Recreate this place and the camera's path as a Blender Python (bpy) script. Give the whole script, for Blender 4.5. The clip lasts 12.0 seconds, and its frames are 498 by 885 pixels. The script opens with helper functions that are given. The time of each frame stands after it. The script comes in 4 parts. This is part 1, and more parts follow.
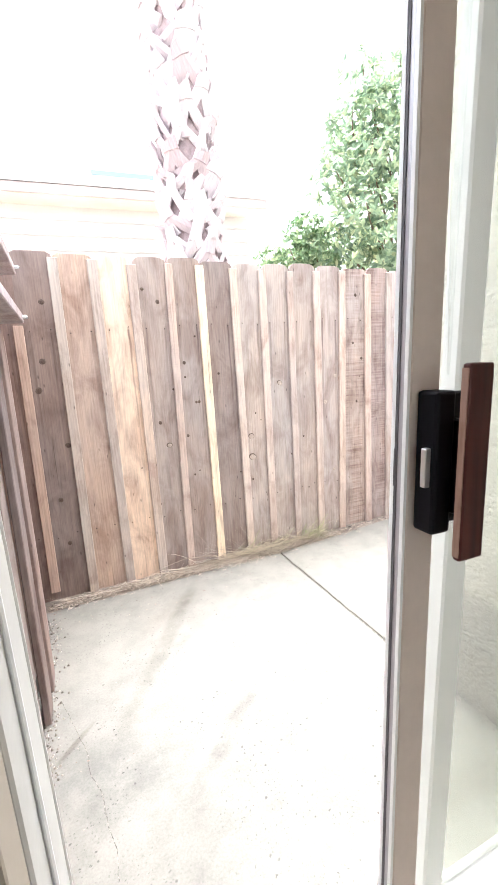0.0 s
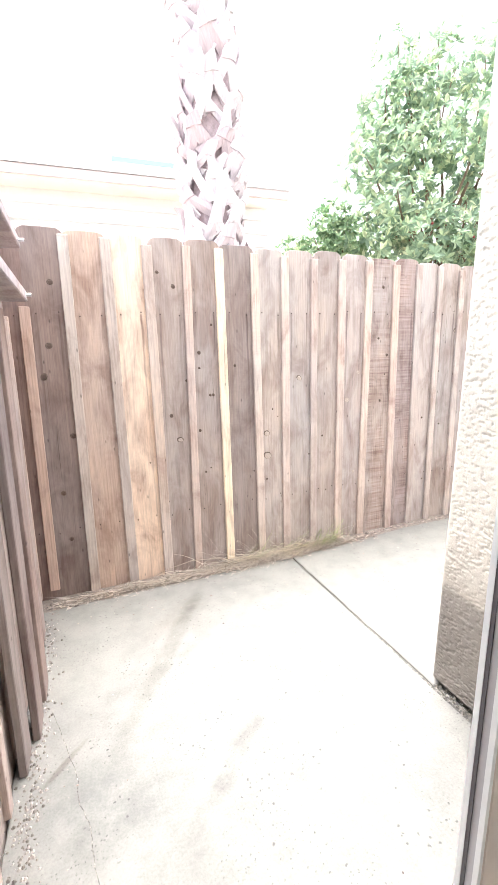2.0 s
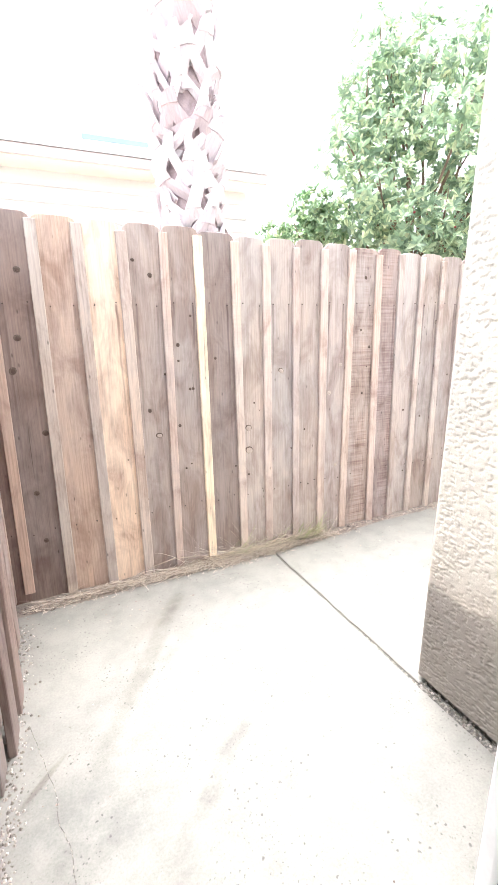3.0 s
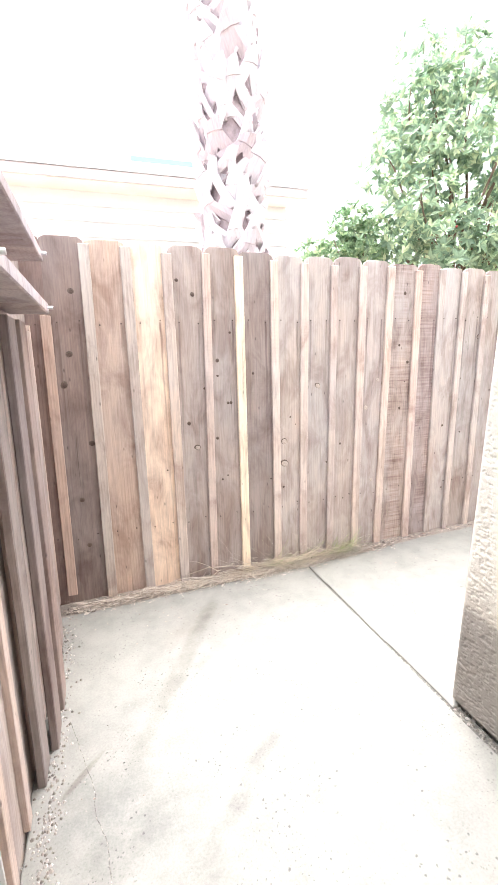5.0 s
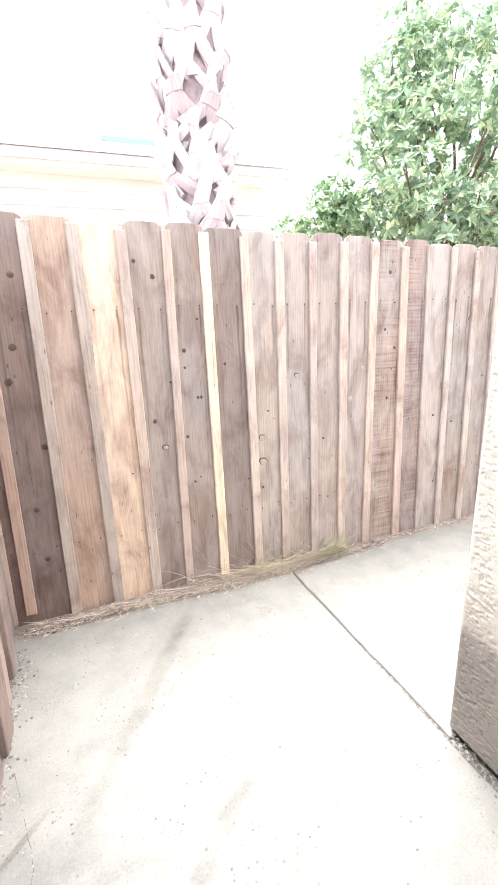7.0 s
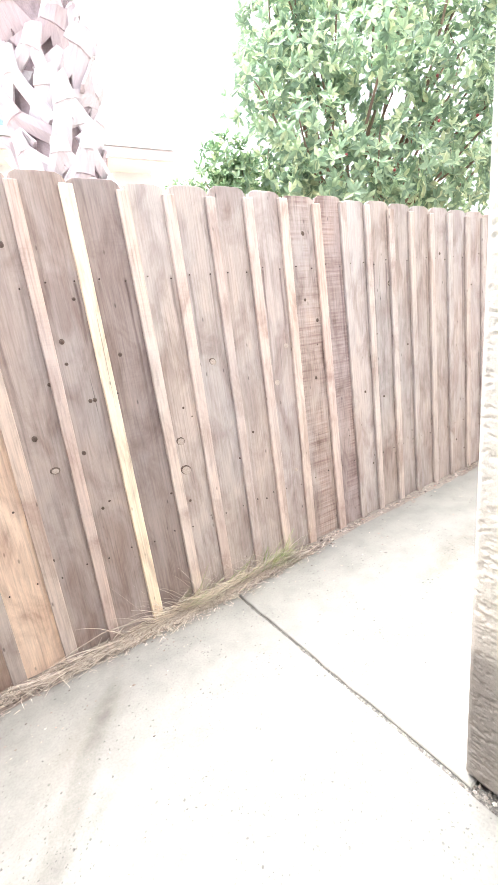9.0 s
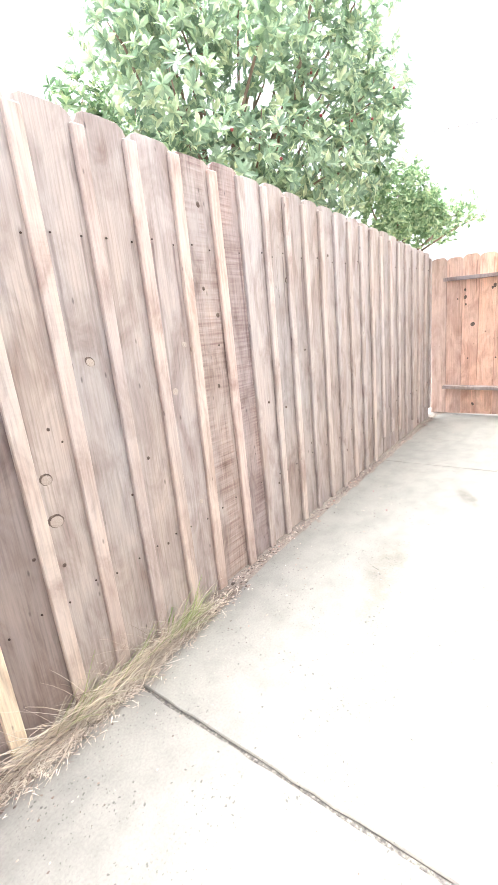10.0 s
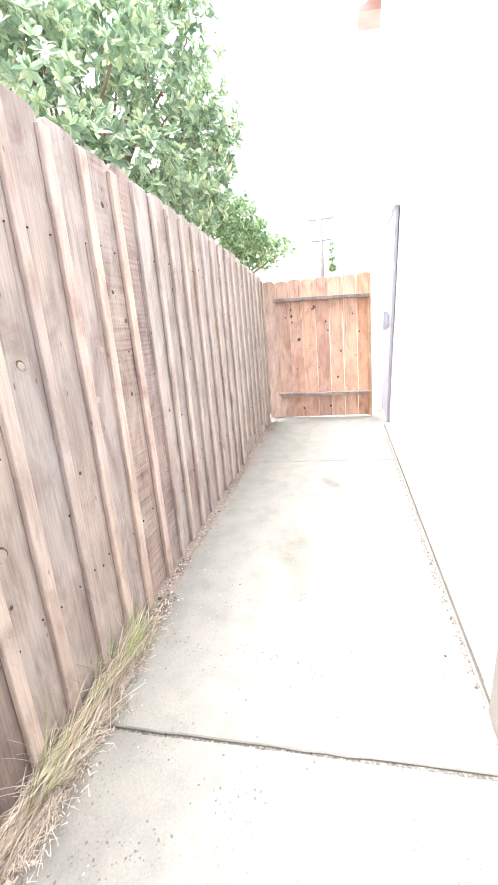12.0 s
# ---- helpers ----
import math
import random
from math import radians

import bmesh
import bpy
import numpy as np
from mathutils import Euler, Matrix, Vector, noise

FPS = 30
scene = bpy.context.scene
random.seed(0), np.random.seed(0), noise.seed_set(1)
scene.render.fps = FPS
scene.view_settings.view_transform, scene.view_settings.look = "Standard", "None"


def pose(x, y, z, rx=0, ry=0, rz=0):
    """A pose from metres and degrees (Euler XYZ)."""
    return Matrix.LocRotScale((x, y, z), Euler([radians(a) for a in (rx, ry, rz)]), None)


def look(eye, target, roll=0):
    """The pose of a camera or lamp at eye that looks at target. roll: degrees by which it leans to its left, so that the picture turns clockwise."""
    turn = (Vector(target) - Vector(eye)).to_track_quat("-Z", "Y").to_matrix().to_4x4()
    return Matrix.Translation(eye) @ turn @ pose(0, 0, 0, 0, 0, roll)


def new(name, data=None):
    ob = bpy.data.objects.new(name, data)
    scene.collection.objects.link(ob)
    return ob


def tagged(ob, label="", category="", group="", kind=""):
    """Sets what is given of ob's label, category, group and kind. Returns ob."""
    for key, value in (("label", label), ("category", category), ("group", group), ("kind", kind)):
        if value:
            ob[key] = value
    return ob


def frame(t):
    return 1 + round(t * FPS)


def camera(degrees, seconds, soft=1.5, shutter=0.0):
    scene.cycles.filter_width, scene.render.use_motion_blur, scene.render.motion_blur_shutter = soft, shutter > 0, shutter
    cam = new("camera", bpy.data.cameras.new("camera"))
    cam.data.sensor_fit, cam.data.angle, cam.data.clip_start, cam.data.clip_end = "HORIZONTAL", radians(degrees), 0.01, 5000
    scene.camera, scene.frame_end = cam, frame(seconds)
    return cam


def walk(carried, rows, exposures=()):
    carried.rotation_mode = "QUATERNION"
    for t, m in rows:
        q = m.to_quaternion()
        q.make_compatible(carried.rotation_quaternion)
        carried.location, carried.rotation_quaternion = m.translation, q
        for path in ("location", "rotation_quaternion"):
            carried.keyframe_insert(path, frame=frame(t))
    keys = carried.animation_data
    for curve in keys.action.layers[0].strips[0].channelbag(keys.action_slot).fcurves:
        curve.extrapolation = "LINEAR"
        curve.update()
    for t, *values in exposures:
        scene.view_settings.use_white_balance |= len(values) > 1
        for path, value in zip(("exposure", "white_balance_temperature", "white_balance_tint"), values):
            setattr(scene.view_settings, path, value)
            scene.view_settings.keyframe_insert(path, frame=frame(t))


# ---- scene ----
cam = camera(60.3, 12.0)
PATH = [
    (0, (0.054, 0.064, 1.295), (0.808, 1.876, 0.905), -4.2),
    (0.5, (0.045, 0.068, 1.277), (0.777, 1.891, 0.897), -3.3),
    (1, (0.061, 0.073, 1.27), (0.757, 1.91, 0.896), -3.0),
    (1.5, (0.078, 0.106, 1.263), (0.752, 1.951, 0.885), -2.8),
    (2, (0.09, 0.218, 1.268), (0.795, 2.046, 0.867), -2.3),
    (2.5, (0.108, 0.282, 1.296), (0.895, 2.067, 0.855), -1.9),
    (3, (0.1, 0.289, 1.3), (0.891, 2.067, 0.837), -2.1),
    (3.5, (0.084, 0.175, 1.29), (0.841, 1.97, 0.835), -2.1),
    (3.7, (0.088, 0.085, 1.295), (0.776, 1.906, 0.834), -1.3),
    (5.3, (0.085, 0.28, 1.338), (0.726, 2.13, 0.927), -2.0),
    (5.5, (0.093, 0.289, 1.339), (0.752, 2.131, 0.923), -2.1),
    (6, (0.121, 0.31, 1.332), (0.826, 2.133, 0.908), -2.2),
    (6.5, (0.189, 0.387, 1.34), (0.896, 2.202, 0.884), -2.6),
    (6.7, (0.219, 0.41, 1.333), (0.871, 2.244, 0.873), -3.1),
    (8.3, (0.334, 0.543, 1.308), (1.183, 2.286, 0.818), -5.3),
    (8.5, (0.355, 0.605, 1.304), (1.205, 2.349, 0.818), -5.4),
    (9, (0.415, 0.803, 1.229), (1.407, 2.466, 0.729), -8.5),
    (9.5, (0.45, 1.091, 1.163), (1.771, 2.497, 0.637), -8.1),
    (10, (0.541, 1.333, 1.175), (2.053, 2.533, 0.649), -6.4),
    (10.5, (0.479, 1.559, 1.184), (2.219, 2.389, 0.653), -5.4),
    (11, (0.382, 1.654, 1.18), (2.246, 2.138, 0.642), -4.7),
    (11.5, (0.314, 1.703, 1.171), (2.188, 2.158, 0.642), -5.3),
    (12, (0.299, 1.714, 1.172), (2.176, 2.157, 0.64), -5.3),
]
walk(cam, [(t, look(eye, target, roll)) for t, eye, target, roll in PATH], exposures=[(0.0, 2.9, 6150, 10), (12.0, 2.9, 6150, 10)])

# ---- world and sun: bright thin overcast ----
world = bpy.data.worlds.new("overcast_sky")
scene.world = world
world.use_nodes = True
wn, wl = world.node_tree.nodes, world.node_tree.links
sky = wn.new("ShaderNodeTexSky")
sky.sky_type, sky.sun_disc = "NISHITA", False
sky.sun_elevation, sky.sun_rotation = radians(77), radians(20)
sky.dust_density, sky.air_density, sky.ozone_density = 6.0, 1.0, 0.6
pale = wn.new("ShaderNodeHueSaturation")
pale.inputs["Saturation"].default_value = 0.3
wl.new(sky.outputs[0], pale.inputs["Color"])
wl.new(pale.outputs[0], wn["Background"].inputs[0])
wn["Background"].inputs[1].default_value = 0.15

sun_data = bpy.data.lights.new("sun", "SUN")
sun_data.energy, sun_data.angle, sun_data.color = 0.8, radians(40), (1.0, 0.98, 0.95)
sun = new("sun", sun_data)
sun.matrix_world = look((0.8, 2.2, 10.0), (0.0, 0.0, 0.0))

# ---- materials ----


class Mat:
    """Small helper that wires one principled material."""

    def __init__(self, name, rough=0.7, metal=0.0):
        self.m = bpy.data.materials.new(name)
        self.m.use_nodes = True
        self.n, self.l = self.m.node_tree.nodes, self.m.node_tree.links
        self.b = self.n["Principled BSDF"]
        self.b.inputs["Roughness"].default_value = rough
        self.b.inputs["Metallic"].default_value = metal
        self.tc = self.n.new("ShaderNodeTexCoord")

    def coord(self, scale=(1, 1, 1), kind="Object", shift=None):
        mp = self.n.new("ShaderNodeMapping")
        mp.inputs["Scale"].default_value = scale
        self.l.new(self.tc.outputs[kind], mp.inputs["Vector"])
        if shift is not None:
            self.l.new(shift, mp.inputs["Location"])
        return mp.outputs[0]

    def noise(self, vec, scale, detail=4, rough=0.6, warp=0.0):
        t = self.n.new("ShaderNodeTexNoise")
        t.inputs["Scale"].default_value, t.inputs["Detail"].default_value = scale, detail
        t.inputs["Roughness"].default_value, t.inputs["Distortion"].default_value = rough, warp
        self.l.new(vec, t.inputs["Vector"])
        return t.outputs[0]

    def voronoi(self, vec, scale, feature="F1"):
        t = self.n.new("ShaderNodeTexVoronoi")
        t.feature = feature
        t.inputs["Scale"].default_value = scale
        self.l.new(vec, t.inputs["Vector"])
        return t.outputs["Distance"]

    def ramp(self, fac, stops):
        r = self.n.new("ShaderNodeValToRGB")
        while len(r.color_ramp.elements) < len(stops):
            r.color_ramp.elements.new(0.5)
        for e, (p, c) in zip(r.color_ramp.elements, stops):
            e.position, e.color = p, ((c, c, c, 1) if isinstance(c, float) else (*c, 1))
        self.l.new(fac, r.inputs[0])
        return r.outputs[0]

    def mix(self, a, b, fac=1.0, mode="MULTIPLY"):
        x = self.n.new("ShaderNodeMix")
        x.data_type, x.blend_type = "RGBA", mode
        for sock, v in ((x.inputs[0], fac), (x.inputs[6], a), (x.inputs[7], b)):
            if isinstance(v, bpy.types.NodeSocket):
                self.l.new(v, sock)
            else:
                sock.default_value = v if isinstance(v, float) else (*v, 1)
        return x.outputs[2]

    def math(self, op, a, b=0.0):
        x = self.n.new("ShaderNodeMath")
        x.operation = op
        for sock, v in zip(x.inputs, (a, b)):
            if isinstance(v, bpy.types.NodeSocket):
                self.l.new(v, sock)
            else:
                sock.default_value = v
        return x.outputs[0]

    def info(self, out):
        if not hasattr(self, "oi"):
            self.oi = self.n.new("ShaderNodeObjectInfo")
        return self.oi.outputs[out]

    def color(self, c):
        if isinstance(c, bpy.types.NodeSocket):
            self.l.new(c, self.b.inputs["Base Color"])
        else:
            self.b.inputs["Base Color"].default_value = (*c, 1)
        return self

    def bump(self, h, strength=0.5, dist=0.003):
        b = self.n.new("ShaderNodeBump")
        b.inputs["Strength"].default_value, b.inputs["Distance"].default_value = strength, dist
        self.l.new(h, b.inputs["Height"])
        self.l.new(b.outputs[0], self.b.inputs["Normal"])
        return self


def wood_material(name, tint_from_object=True, base=(0.3, 0.24, 0.2), stain=0.55, sawn=False):
    """Weathered softwood with the grain along local z; each plank has its own offset."""
    m = Mat(name, 0.85)
    rnd = m.info("Random")
    off = m.n.new("ShaderNodeCombineXYZ")
    m.l.new(m.math("MULTIPLY", rnd, 37.0), off.inputs[0])
    m.l.new(m.math("MULTIPLY", rnd, 91.0), off.inputs[2])
    long_v = m.coord((26, 26, 1.7), shift=off.outputs[0])
    fine_v = m.coord((150, 150, 6.0), shift=off.outputs[0])
    blot_v = m.coord((9, 9, 3.6), shift=off.outputs[0])
    grain = m.noise(long_v, 1.0, 7, 0.66, 1.3)
    fine = m.noise(fine_v, 1.0, 3, 0.6)
    blot = m.noise(blot_v, 1.0, 5, 0.62, 0.6)
    warm = m.noise(m.coord((4, 4, 1.2), shift=off.outputs[0]), 1.0, 3, 0.5)
    c = m.info("Color") if tint_from_object else None
    g1 = m.ramp(grain, [(0.3, 0.76), (0.42, 0.92), (0.5, 1.01), (0.57, 0.95), (0.66, 1.02), (0.78, 0.88)])
    g2 = m.ramp(fine, [(0.3, 0.84), (0.52, 1.0), (0.7, 1.05)])
    wave = m.n.new("ShaderNodeTexWave")
    wave.wave_type, wave.bands_direction, wave.wave_profile = "BANDS", "X", "SAW"
    for sock, val in (("Scale", 1.0), ("Distortion", 9.0), ("Detail", 2.0), ("Detail Scale", 0.7), ("Detail Roughness", 0.5)):
        wave.inputs[sock].default_value = val
    m.l.new(m.coord((20, 20, 0.75), shift=off.outputs[0]), wave.inputs["Vector"])
    g1 = m.mix(g1, m.ramp(wave.outputs[1], [(0.0, 1.02), (0.6, 0.99), (0.93, 0.84), (1.0, 1.0)]), m.ramp(warm, [(0.4, 0.2), (0.6, 0.9)]))
    speck = m.voronoi(m.coord((19, 19, 7), shift=off.outputs[0]), 1.0)
    g2 = m.mix(g2, m.ramp(speck, [(0.0, 0.35), (0.05, 0.6), (0.09, 1.0)]))
    g3 = m.ramp(blot, [(0.3, (stain * 0.8, stain * 0.7, stain * 0.68)), (0.44, (0.84, 0.81, 0.8)), (0.55, (1.0, 1.0, 1.0)), (0.75, (1.16, 1.12, 1.08))])
    g4 = m.ramp(warm, [(0.35, (0.97, 0.99, 1.01)), (0.65, (1.05, 1.0, 0.95))])
    saw = m.noise(m.coord((9, 9, 120), shift=off.outputs[0]), 1.0, 4, 0.7, 0.4)
    rough_sawn = m.math("MULTIPLY", m.ramp(rnd, [(0.55, 0.0), (0.7, 1.0)]), m.ramp(m.noise(m.coord((5, 5, 1.6), shift=off.outputs[0]), 1.0, 2), [(0.45, 0.0), (0.6, 1.0)]))
    g4 = m.mix(g4, m.mix((1.0, 1.0, 1.0), m.ramp(saw, [(0.36, 0.94), (0.5, 0.99), (0.62, 1.02)]), rough_sawn))
    if sawn:   # blade marks across the board, dirt held in the rough patches
        blade = m.noise(m.coord((3, 3, 75), shift=off.outputs[0]), 1.0, 3, 0.6, 0.3)
        patch = m.ramp(m.noise(m.coord((9, 9, 2.2), shift=off.outputs[0]), 1.0, 3, 0.6), [(0.4, 0.0), (0.56, 1.0)])
        g4 = m.mix(g4, m.ramp(blade, [(0.34, (0.66, 0.56, 0.56)), (0.5, (0.88, 0.83, 0.82)), (0.62, (1.02, 1.0, 0.99))]), patch)
    split = m.ramp(m.noise(m.coord((34, 34, 0.9), shift=off.outputs[0]), 1.0, 2, 0.5, 0.4), [(0.24, 0.5), (0.26, 1.0)])
    col = m.mix(m.mix(m.mix(m.mix(m.mix(c if c else base, g1), g2), g3), g4), split)
    # dark rust runs below the upper nails
    xyz = m.n.new("ShaderNodeSeparateXYZ")
    m.l.new(m.tc.outputs["Object"], xyz.inputs[0])
    wander = m.math("MULTIPLY", m.math("SUBTRACT", m.noise(m.coord((1, 1, 5), shift=off.outputs[0]), 1.0, 2), 0.5), 0.016)
    away = m.math("ABSOLUTE", m.math("SUBTRACT", m.math("ABSOLUTE", m.math("ADD", xyz.outputs[0], wander)), 0.052))
    run = m.math("MULTIPLY", m.ramp(away, [(0.0, 1.0), (0.003, 0.8), (0.008, 0.0)]), m.ramp(m.math("MULTIPLY", xyz.outputs[2], 0.5), [(0.3, 0.0), (0.6, 0.55), (0.752, 1.0), (0.764, 1.0), (0.767, 0.0)]))
    run = m.math("MULTIPLY", run, m.ramp(m.noise(m.coord((14, 14, 1.2), shift=off.outputs[0]), 1.0, 2), [(0.42, 0.0), (0.58, 1.0)]))
    col = m.mix(col, (0.45, 0.4, 0.41), run)
    m.color(col)
    m.bump(m.math("ADD", m.math("MULTIPLY", grain, 0.7), m.math("MULTIPLY", fine, 0.5)), 0.6, 0.002)
    return m.m


WOOD = wood_material("weathered_fence_wood", stain=0.78)
SAWN_WOOD = wood_material("rough_sawn_fence_wood", stain=0.6, sawn=True)
GATE_WOOD = wood_material("newer_cedar_wood", stain=0.85)
m = Mat("dark_knot", 0.8)
kc = m.coord()
m.color(m.ramp(m.noise(kc, 60, 3), [(0.35, (0.05, 0.032, 0.026)), (0.7, (0.16, 0.105, 0.08))]))
KNOT = m.m
m = Mat("pale_knot_ring", 0.8)
m.color(m.ramp(m.noise(m.coord(), 80, 3), [(0.35, (0.3, 0.24, 0.2)), (0.7, (0.62, 0.53, 0.46))]))
KNOT_PALE = m.m
m = Mat("brown_knot_halo", 0.85)
m.color(m.ramp(m.noise(m.coord(), 3, 3), [(0.35, (0.085, 0.06, 0.048)), (0.7, (0.2, 0.15, 0.12))]))
KNOT_HALO = m.m
m = Mat("rusty_nail_head", 0.6, 0.6)
m.color(m.ramp(m.noise(m.coord(), 200, 2), [(0.4, (0.03, 0.022, 0.02)), (0.7, (0.1, 0.06, 0.045))]))
NAIL = m.m

m = Mat("worn_concrete", 0.9)
v = m.coord()
big, mid, fine = m.noise(v, 1.3, 5, 0.62, 0.3), m.noise(v, 7, 5, 0.65), m.noise(v, 130, 3, 0.7)
base = m.ramp(big, [(0.28, (0.2, 0.191, 0.173)), (0.44, (0.22, 0.209, 0.187)), (0.7, (0.238, 0.225, 0.2))])
col = m.mix(base, m.ramp(mid, [(0.3, 0.82), (0.55, 1.0), (0.75, 1.06)]))
col = m.mix(col, m.ramp(fine, [(0.3, 0.86), (0.6, 1.03)]))
wv = m.mix(v, m.noise(v, 45, 2), 0.018, "ADD")
pits = m.voronoi(wv, 38)
pitmask = m.ramp(pits, [(0.0, 0.36), (0.11, 0.55), (0.19, 1.0)])
sparse = m.ramp(m.noise(v, 6.1, 4), [(0.5, 0.0), (0.57, 1.0)])
col = m.mix(col, pitmask, sparse)
col = m.mix(col, m.ramp(m.voronoi(wv, 75), [(0.0, 0.4), (0.12, 0.65), (0.21, 1.0)]), m.ramp(m.noise(v, 3.1, 3), [(0.46, 0.0), (0.56, 1.0)]))
for cx, cy, turn, half_l, half_w, tone in ((0.365, 1.975, 59.4, 0.66, 0.055, (0.74, 0.73, 0.72)), (0.45, 1.345, 42, 0.32, 0.045, (0.72, 0.72, 0.72)), (0.46, 2.2, 35, 0.28, 0.09, (0.84, 0.82, 0.8)),
                                           (0.07, 1.36, -25, 0.3, 0.17, (0.76, 0.77, 0.78)), (0.3, 1.05, 20, 0.4, 0.22, (0.86, 0.86, 0.86)), (0.3, 1.2, 10, 1.1, 0.75, (0.88, 0.89, 0.9)), (2.3, 2.0, 10, 0.45, 0.12, (0.72, 0.7, 0.67)), (3.3, 1.85, 30, 0.2, 0.06, (0.65, 0.62, 0.6)),
                                           (-0.062, 1.545, 46, 0.12, 0.015, (0.7, 0.66, 0.63))):
    mp = m.n.new("ShaderNodeMapping")
    mp.vector_type = "TEXTURE"
    mp.inputs["Location"].default_value, mp.inputs["Rotation"].default_value = (cx, cy, 0), (0, 0, radians(turn))
    mp.inputs["Scale"].default_value = (half_l, half_w, 1.0)
    wob = m.mix(m.tc.outputs["Object"], m.noise(v, 6, 3), 0.05, "ADD")
    m.l.new(wob, mp.inputs["Vector"])
    ln = m.n.new("ShaderNodeVectorMath")
    ln.operation = "LENGTH"
    m.l.new(mp.outputs[0], ln.inputs[0])
    mask = m.math("MULTIPLY", m.ramp(ln.outputs["Value"], [(0.45, 1.0), (1.0, 0.0)]), m.ramp(m.noise(v, 9, 4, 0.7), [(0.35, 0.45), (0.6, 1.0)]))
    col = m.mix(col, tone, mask)
m.color(col)
m.bump(m.math("ADD", m.math("MULTIPLY", fine, 0.6), mid), 0.35, 0.003)
CONCRETE = m.m

m = Mat("joint_grit", 0.95)
v = m.coord()
m.color(m.ramp(m.noise(v, 90, 4, 0.7), [(0.35, (0.05, 0.046, 0.042)), (0.52, (0.13, 0.12, 0.105)), (0.68, (0.32, 0.29, 0.25))]))
m.bump(m.noise(v, 160, 3), 0.8, 0.006)
GRIT = m.m



def dirt_material(name, lo, hi):
    m = Mat(name, 0.95)
    v = m.coord()
    m.color(m.mix(m.ramp(m.noise(v, 2.5, 5), [(0.35, lo), (0.65, hi)]), m.ramp(m.noise(v, 80, 4, 0.7), [(0.3, 0.6), (0.65, 1.15)])))
    m.bump(m.noise(v, 60, 5, 0.7), 0.9, 0.01)
    return m.m


DIRT = dirt_material("dry_dirt", (0.32, 0.27, 0.235), (0.46, 0.4, 0.345))
SOIL = dirt_material("dark_fence_foot_soil", (0.2, 0.165, 0.14), (0.31, 0.265, 0.225))



def stucco_material(name, dirty):
    """Skip-trowelled stucco; the dirty kind is bare and grey up to about knee height."""
    m = Mat(name, 0.92)
    v = m.coord()
    lump, trowel, grit = m.noise(v, 16, 3, 0.5, 0.6), m.noise(m.coord((15, 15, 34)), 1.0, 5, 0.55, 0.7), m.noise(v, 220, 2)
    ridge = m.ramp(trowel, [(0.46, 0.0), (0.5, 0.75), (0.53, 1.0), (0.7, 0.85)])
    paint = (0.78, 0.73, 0.64) if dirty else (0.76, 0.74, 0.7)
    if dirty:
        geo = m.n.new("ShaderNodeSeparateXYZ")
        m.l.new(m.tc.outputs["Object"], geo.inputs[0])
        splash = m.math("ADD", geo.outputs[2], m.math("MULTIPLY", m.math("SUBTRACT", m.noise(v, 9, 4), 0.5), 0.16))
        tone = m.ramp(splash, [(0.32, (0.3, 0.27, 0.24)), (0.40, (0.36, 0.325, 0.285)), (0.44, (0.58, 0.53, 0.46)), (0.64, paint)])
    else:
        tone = m.ramp(m.noise(v, 1.5, 4), [(0.3, tuple(c * 0.96 for c in paint)), (0.7, paint)])
    col = m.mix(tone, m.ramp(m.noise(v, 4, 4), [(0.3, 0.88), (0.6, 1.04)]))
    m.color(m.mix(col, m.ramp(grit, [(0.3, 0.88), (0.6, 1.03)])))
    m.bump(m.math("ADD", m.math("ADD", m.math("MULTIPLY", ridge, 0.0 if dirty else 1.0), m.math("MULTIPLY", lump, 0.5)), m.math("MULTIPLY", grit, 0.2)), 0.5, 0.005)
    return m.m


STUCCO, STUCCO_CLEAN = stucco_material("cream_stucco", True), stucco_material("pale_stucco", False)


def plain(name, col, rough=0.6, metal=0.0, spread=0.08, scale=8.0, bump=0.0, bscale=120.0):
    """A paint or metal with faint mottling at two scales."""
    m = Mat(name, rough, metal)
    v = m.coord()
    lo, hi = tuple(c * (1 - spread) for c in col), tuple(min(1, c * (1 + spread)) for c in col)
    c1 = m.ramp(m.noise(v, scale, 4), [(0.3, lo), (0.7, hi)])
    m.color(m.mix(c1, m.ramp(m.noise(v, scale * 14, 2), [(0.3, 1 - spread * 0.6), (0.65, 1.0)])))
    if bump:
        m.bump(m.noise(v, bscale, 3), bump, 0.002)
    return m.m


ALU = plain("white_door_aluminium", (0.86, 0.87, 0.88), 0.4, 0.0, 0.05)
BRONZE = plain("beige_anodised_stile", (0.72, 0.63, 0.59), 0.42, 0.1, 0.06, 5)
CHANNEL = plain("grey_metal_channel", (0.5, 0.49, 0.52), 0.4, 0.3)
JAMB = plain("off_white_jamb_paint", (0.58, 0.575, 0.55), 0.5, 0.0, 0.06)
GASKET = plain("dark_rubber_gasket", (0.13, 0.12, 0.13), 0.7)
BLACK = plain("black_plastic", (0.005, 0.0045, 0.008), 0.5)
STEEL = plain("zinc_steel", (0.62, 0.62, 0.63), 0.35, 0.85)
BLACK.node_tree.nodes["Principled BSDF"].inputs["Specular IOR Level"].default_value = 0.15
m = Mat("red_brown_varnished_wood", 0.4)
m.b.inputs["Specular IOR Level"].default_value = 0.3
v = m.coord((40, 40, 3))
m.color(m.ramp(m.noise(v, 1.0, 5, 0.6, 0.8), [(0.3, (0.04, 0.009, 0.008)), (0.7, (0.1, 0.022, 0.018))]))
REDWOOD = m.m
m = Mat("bare_wood_edge", 0.6)
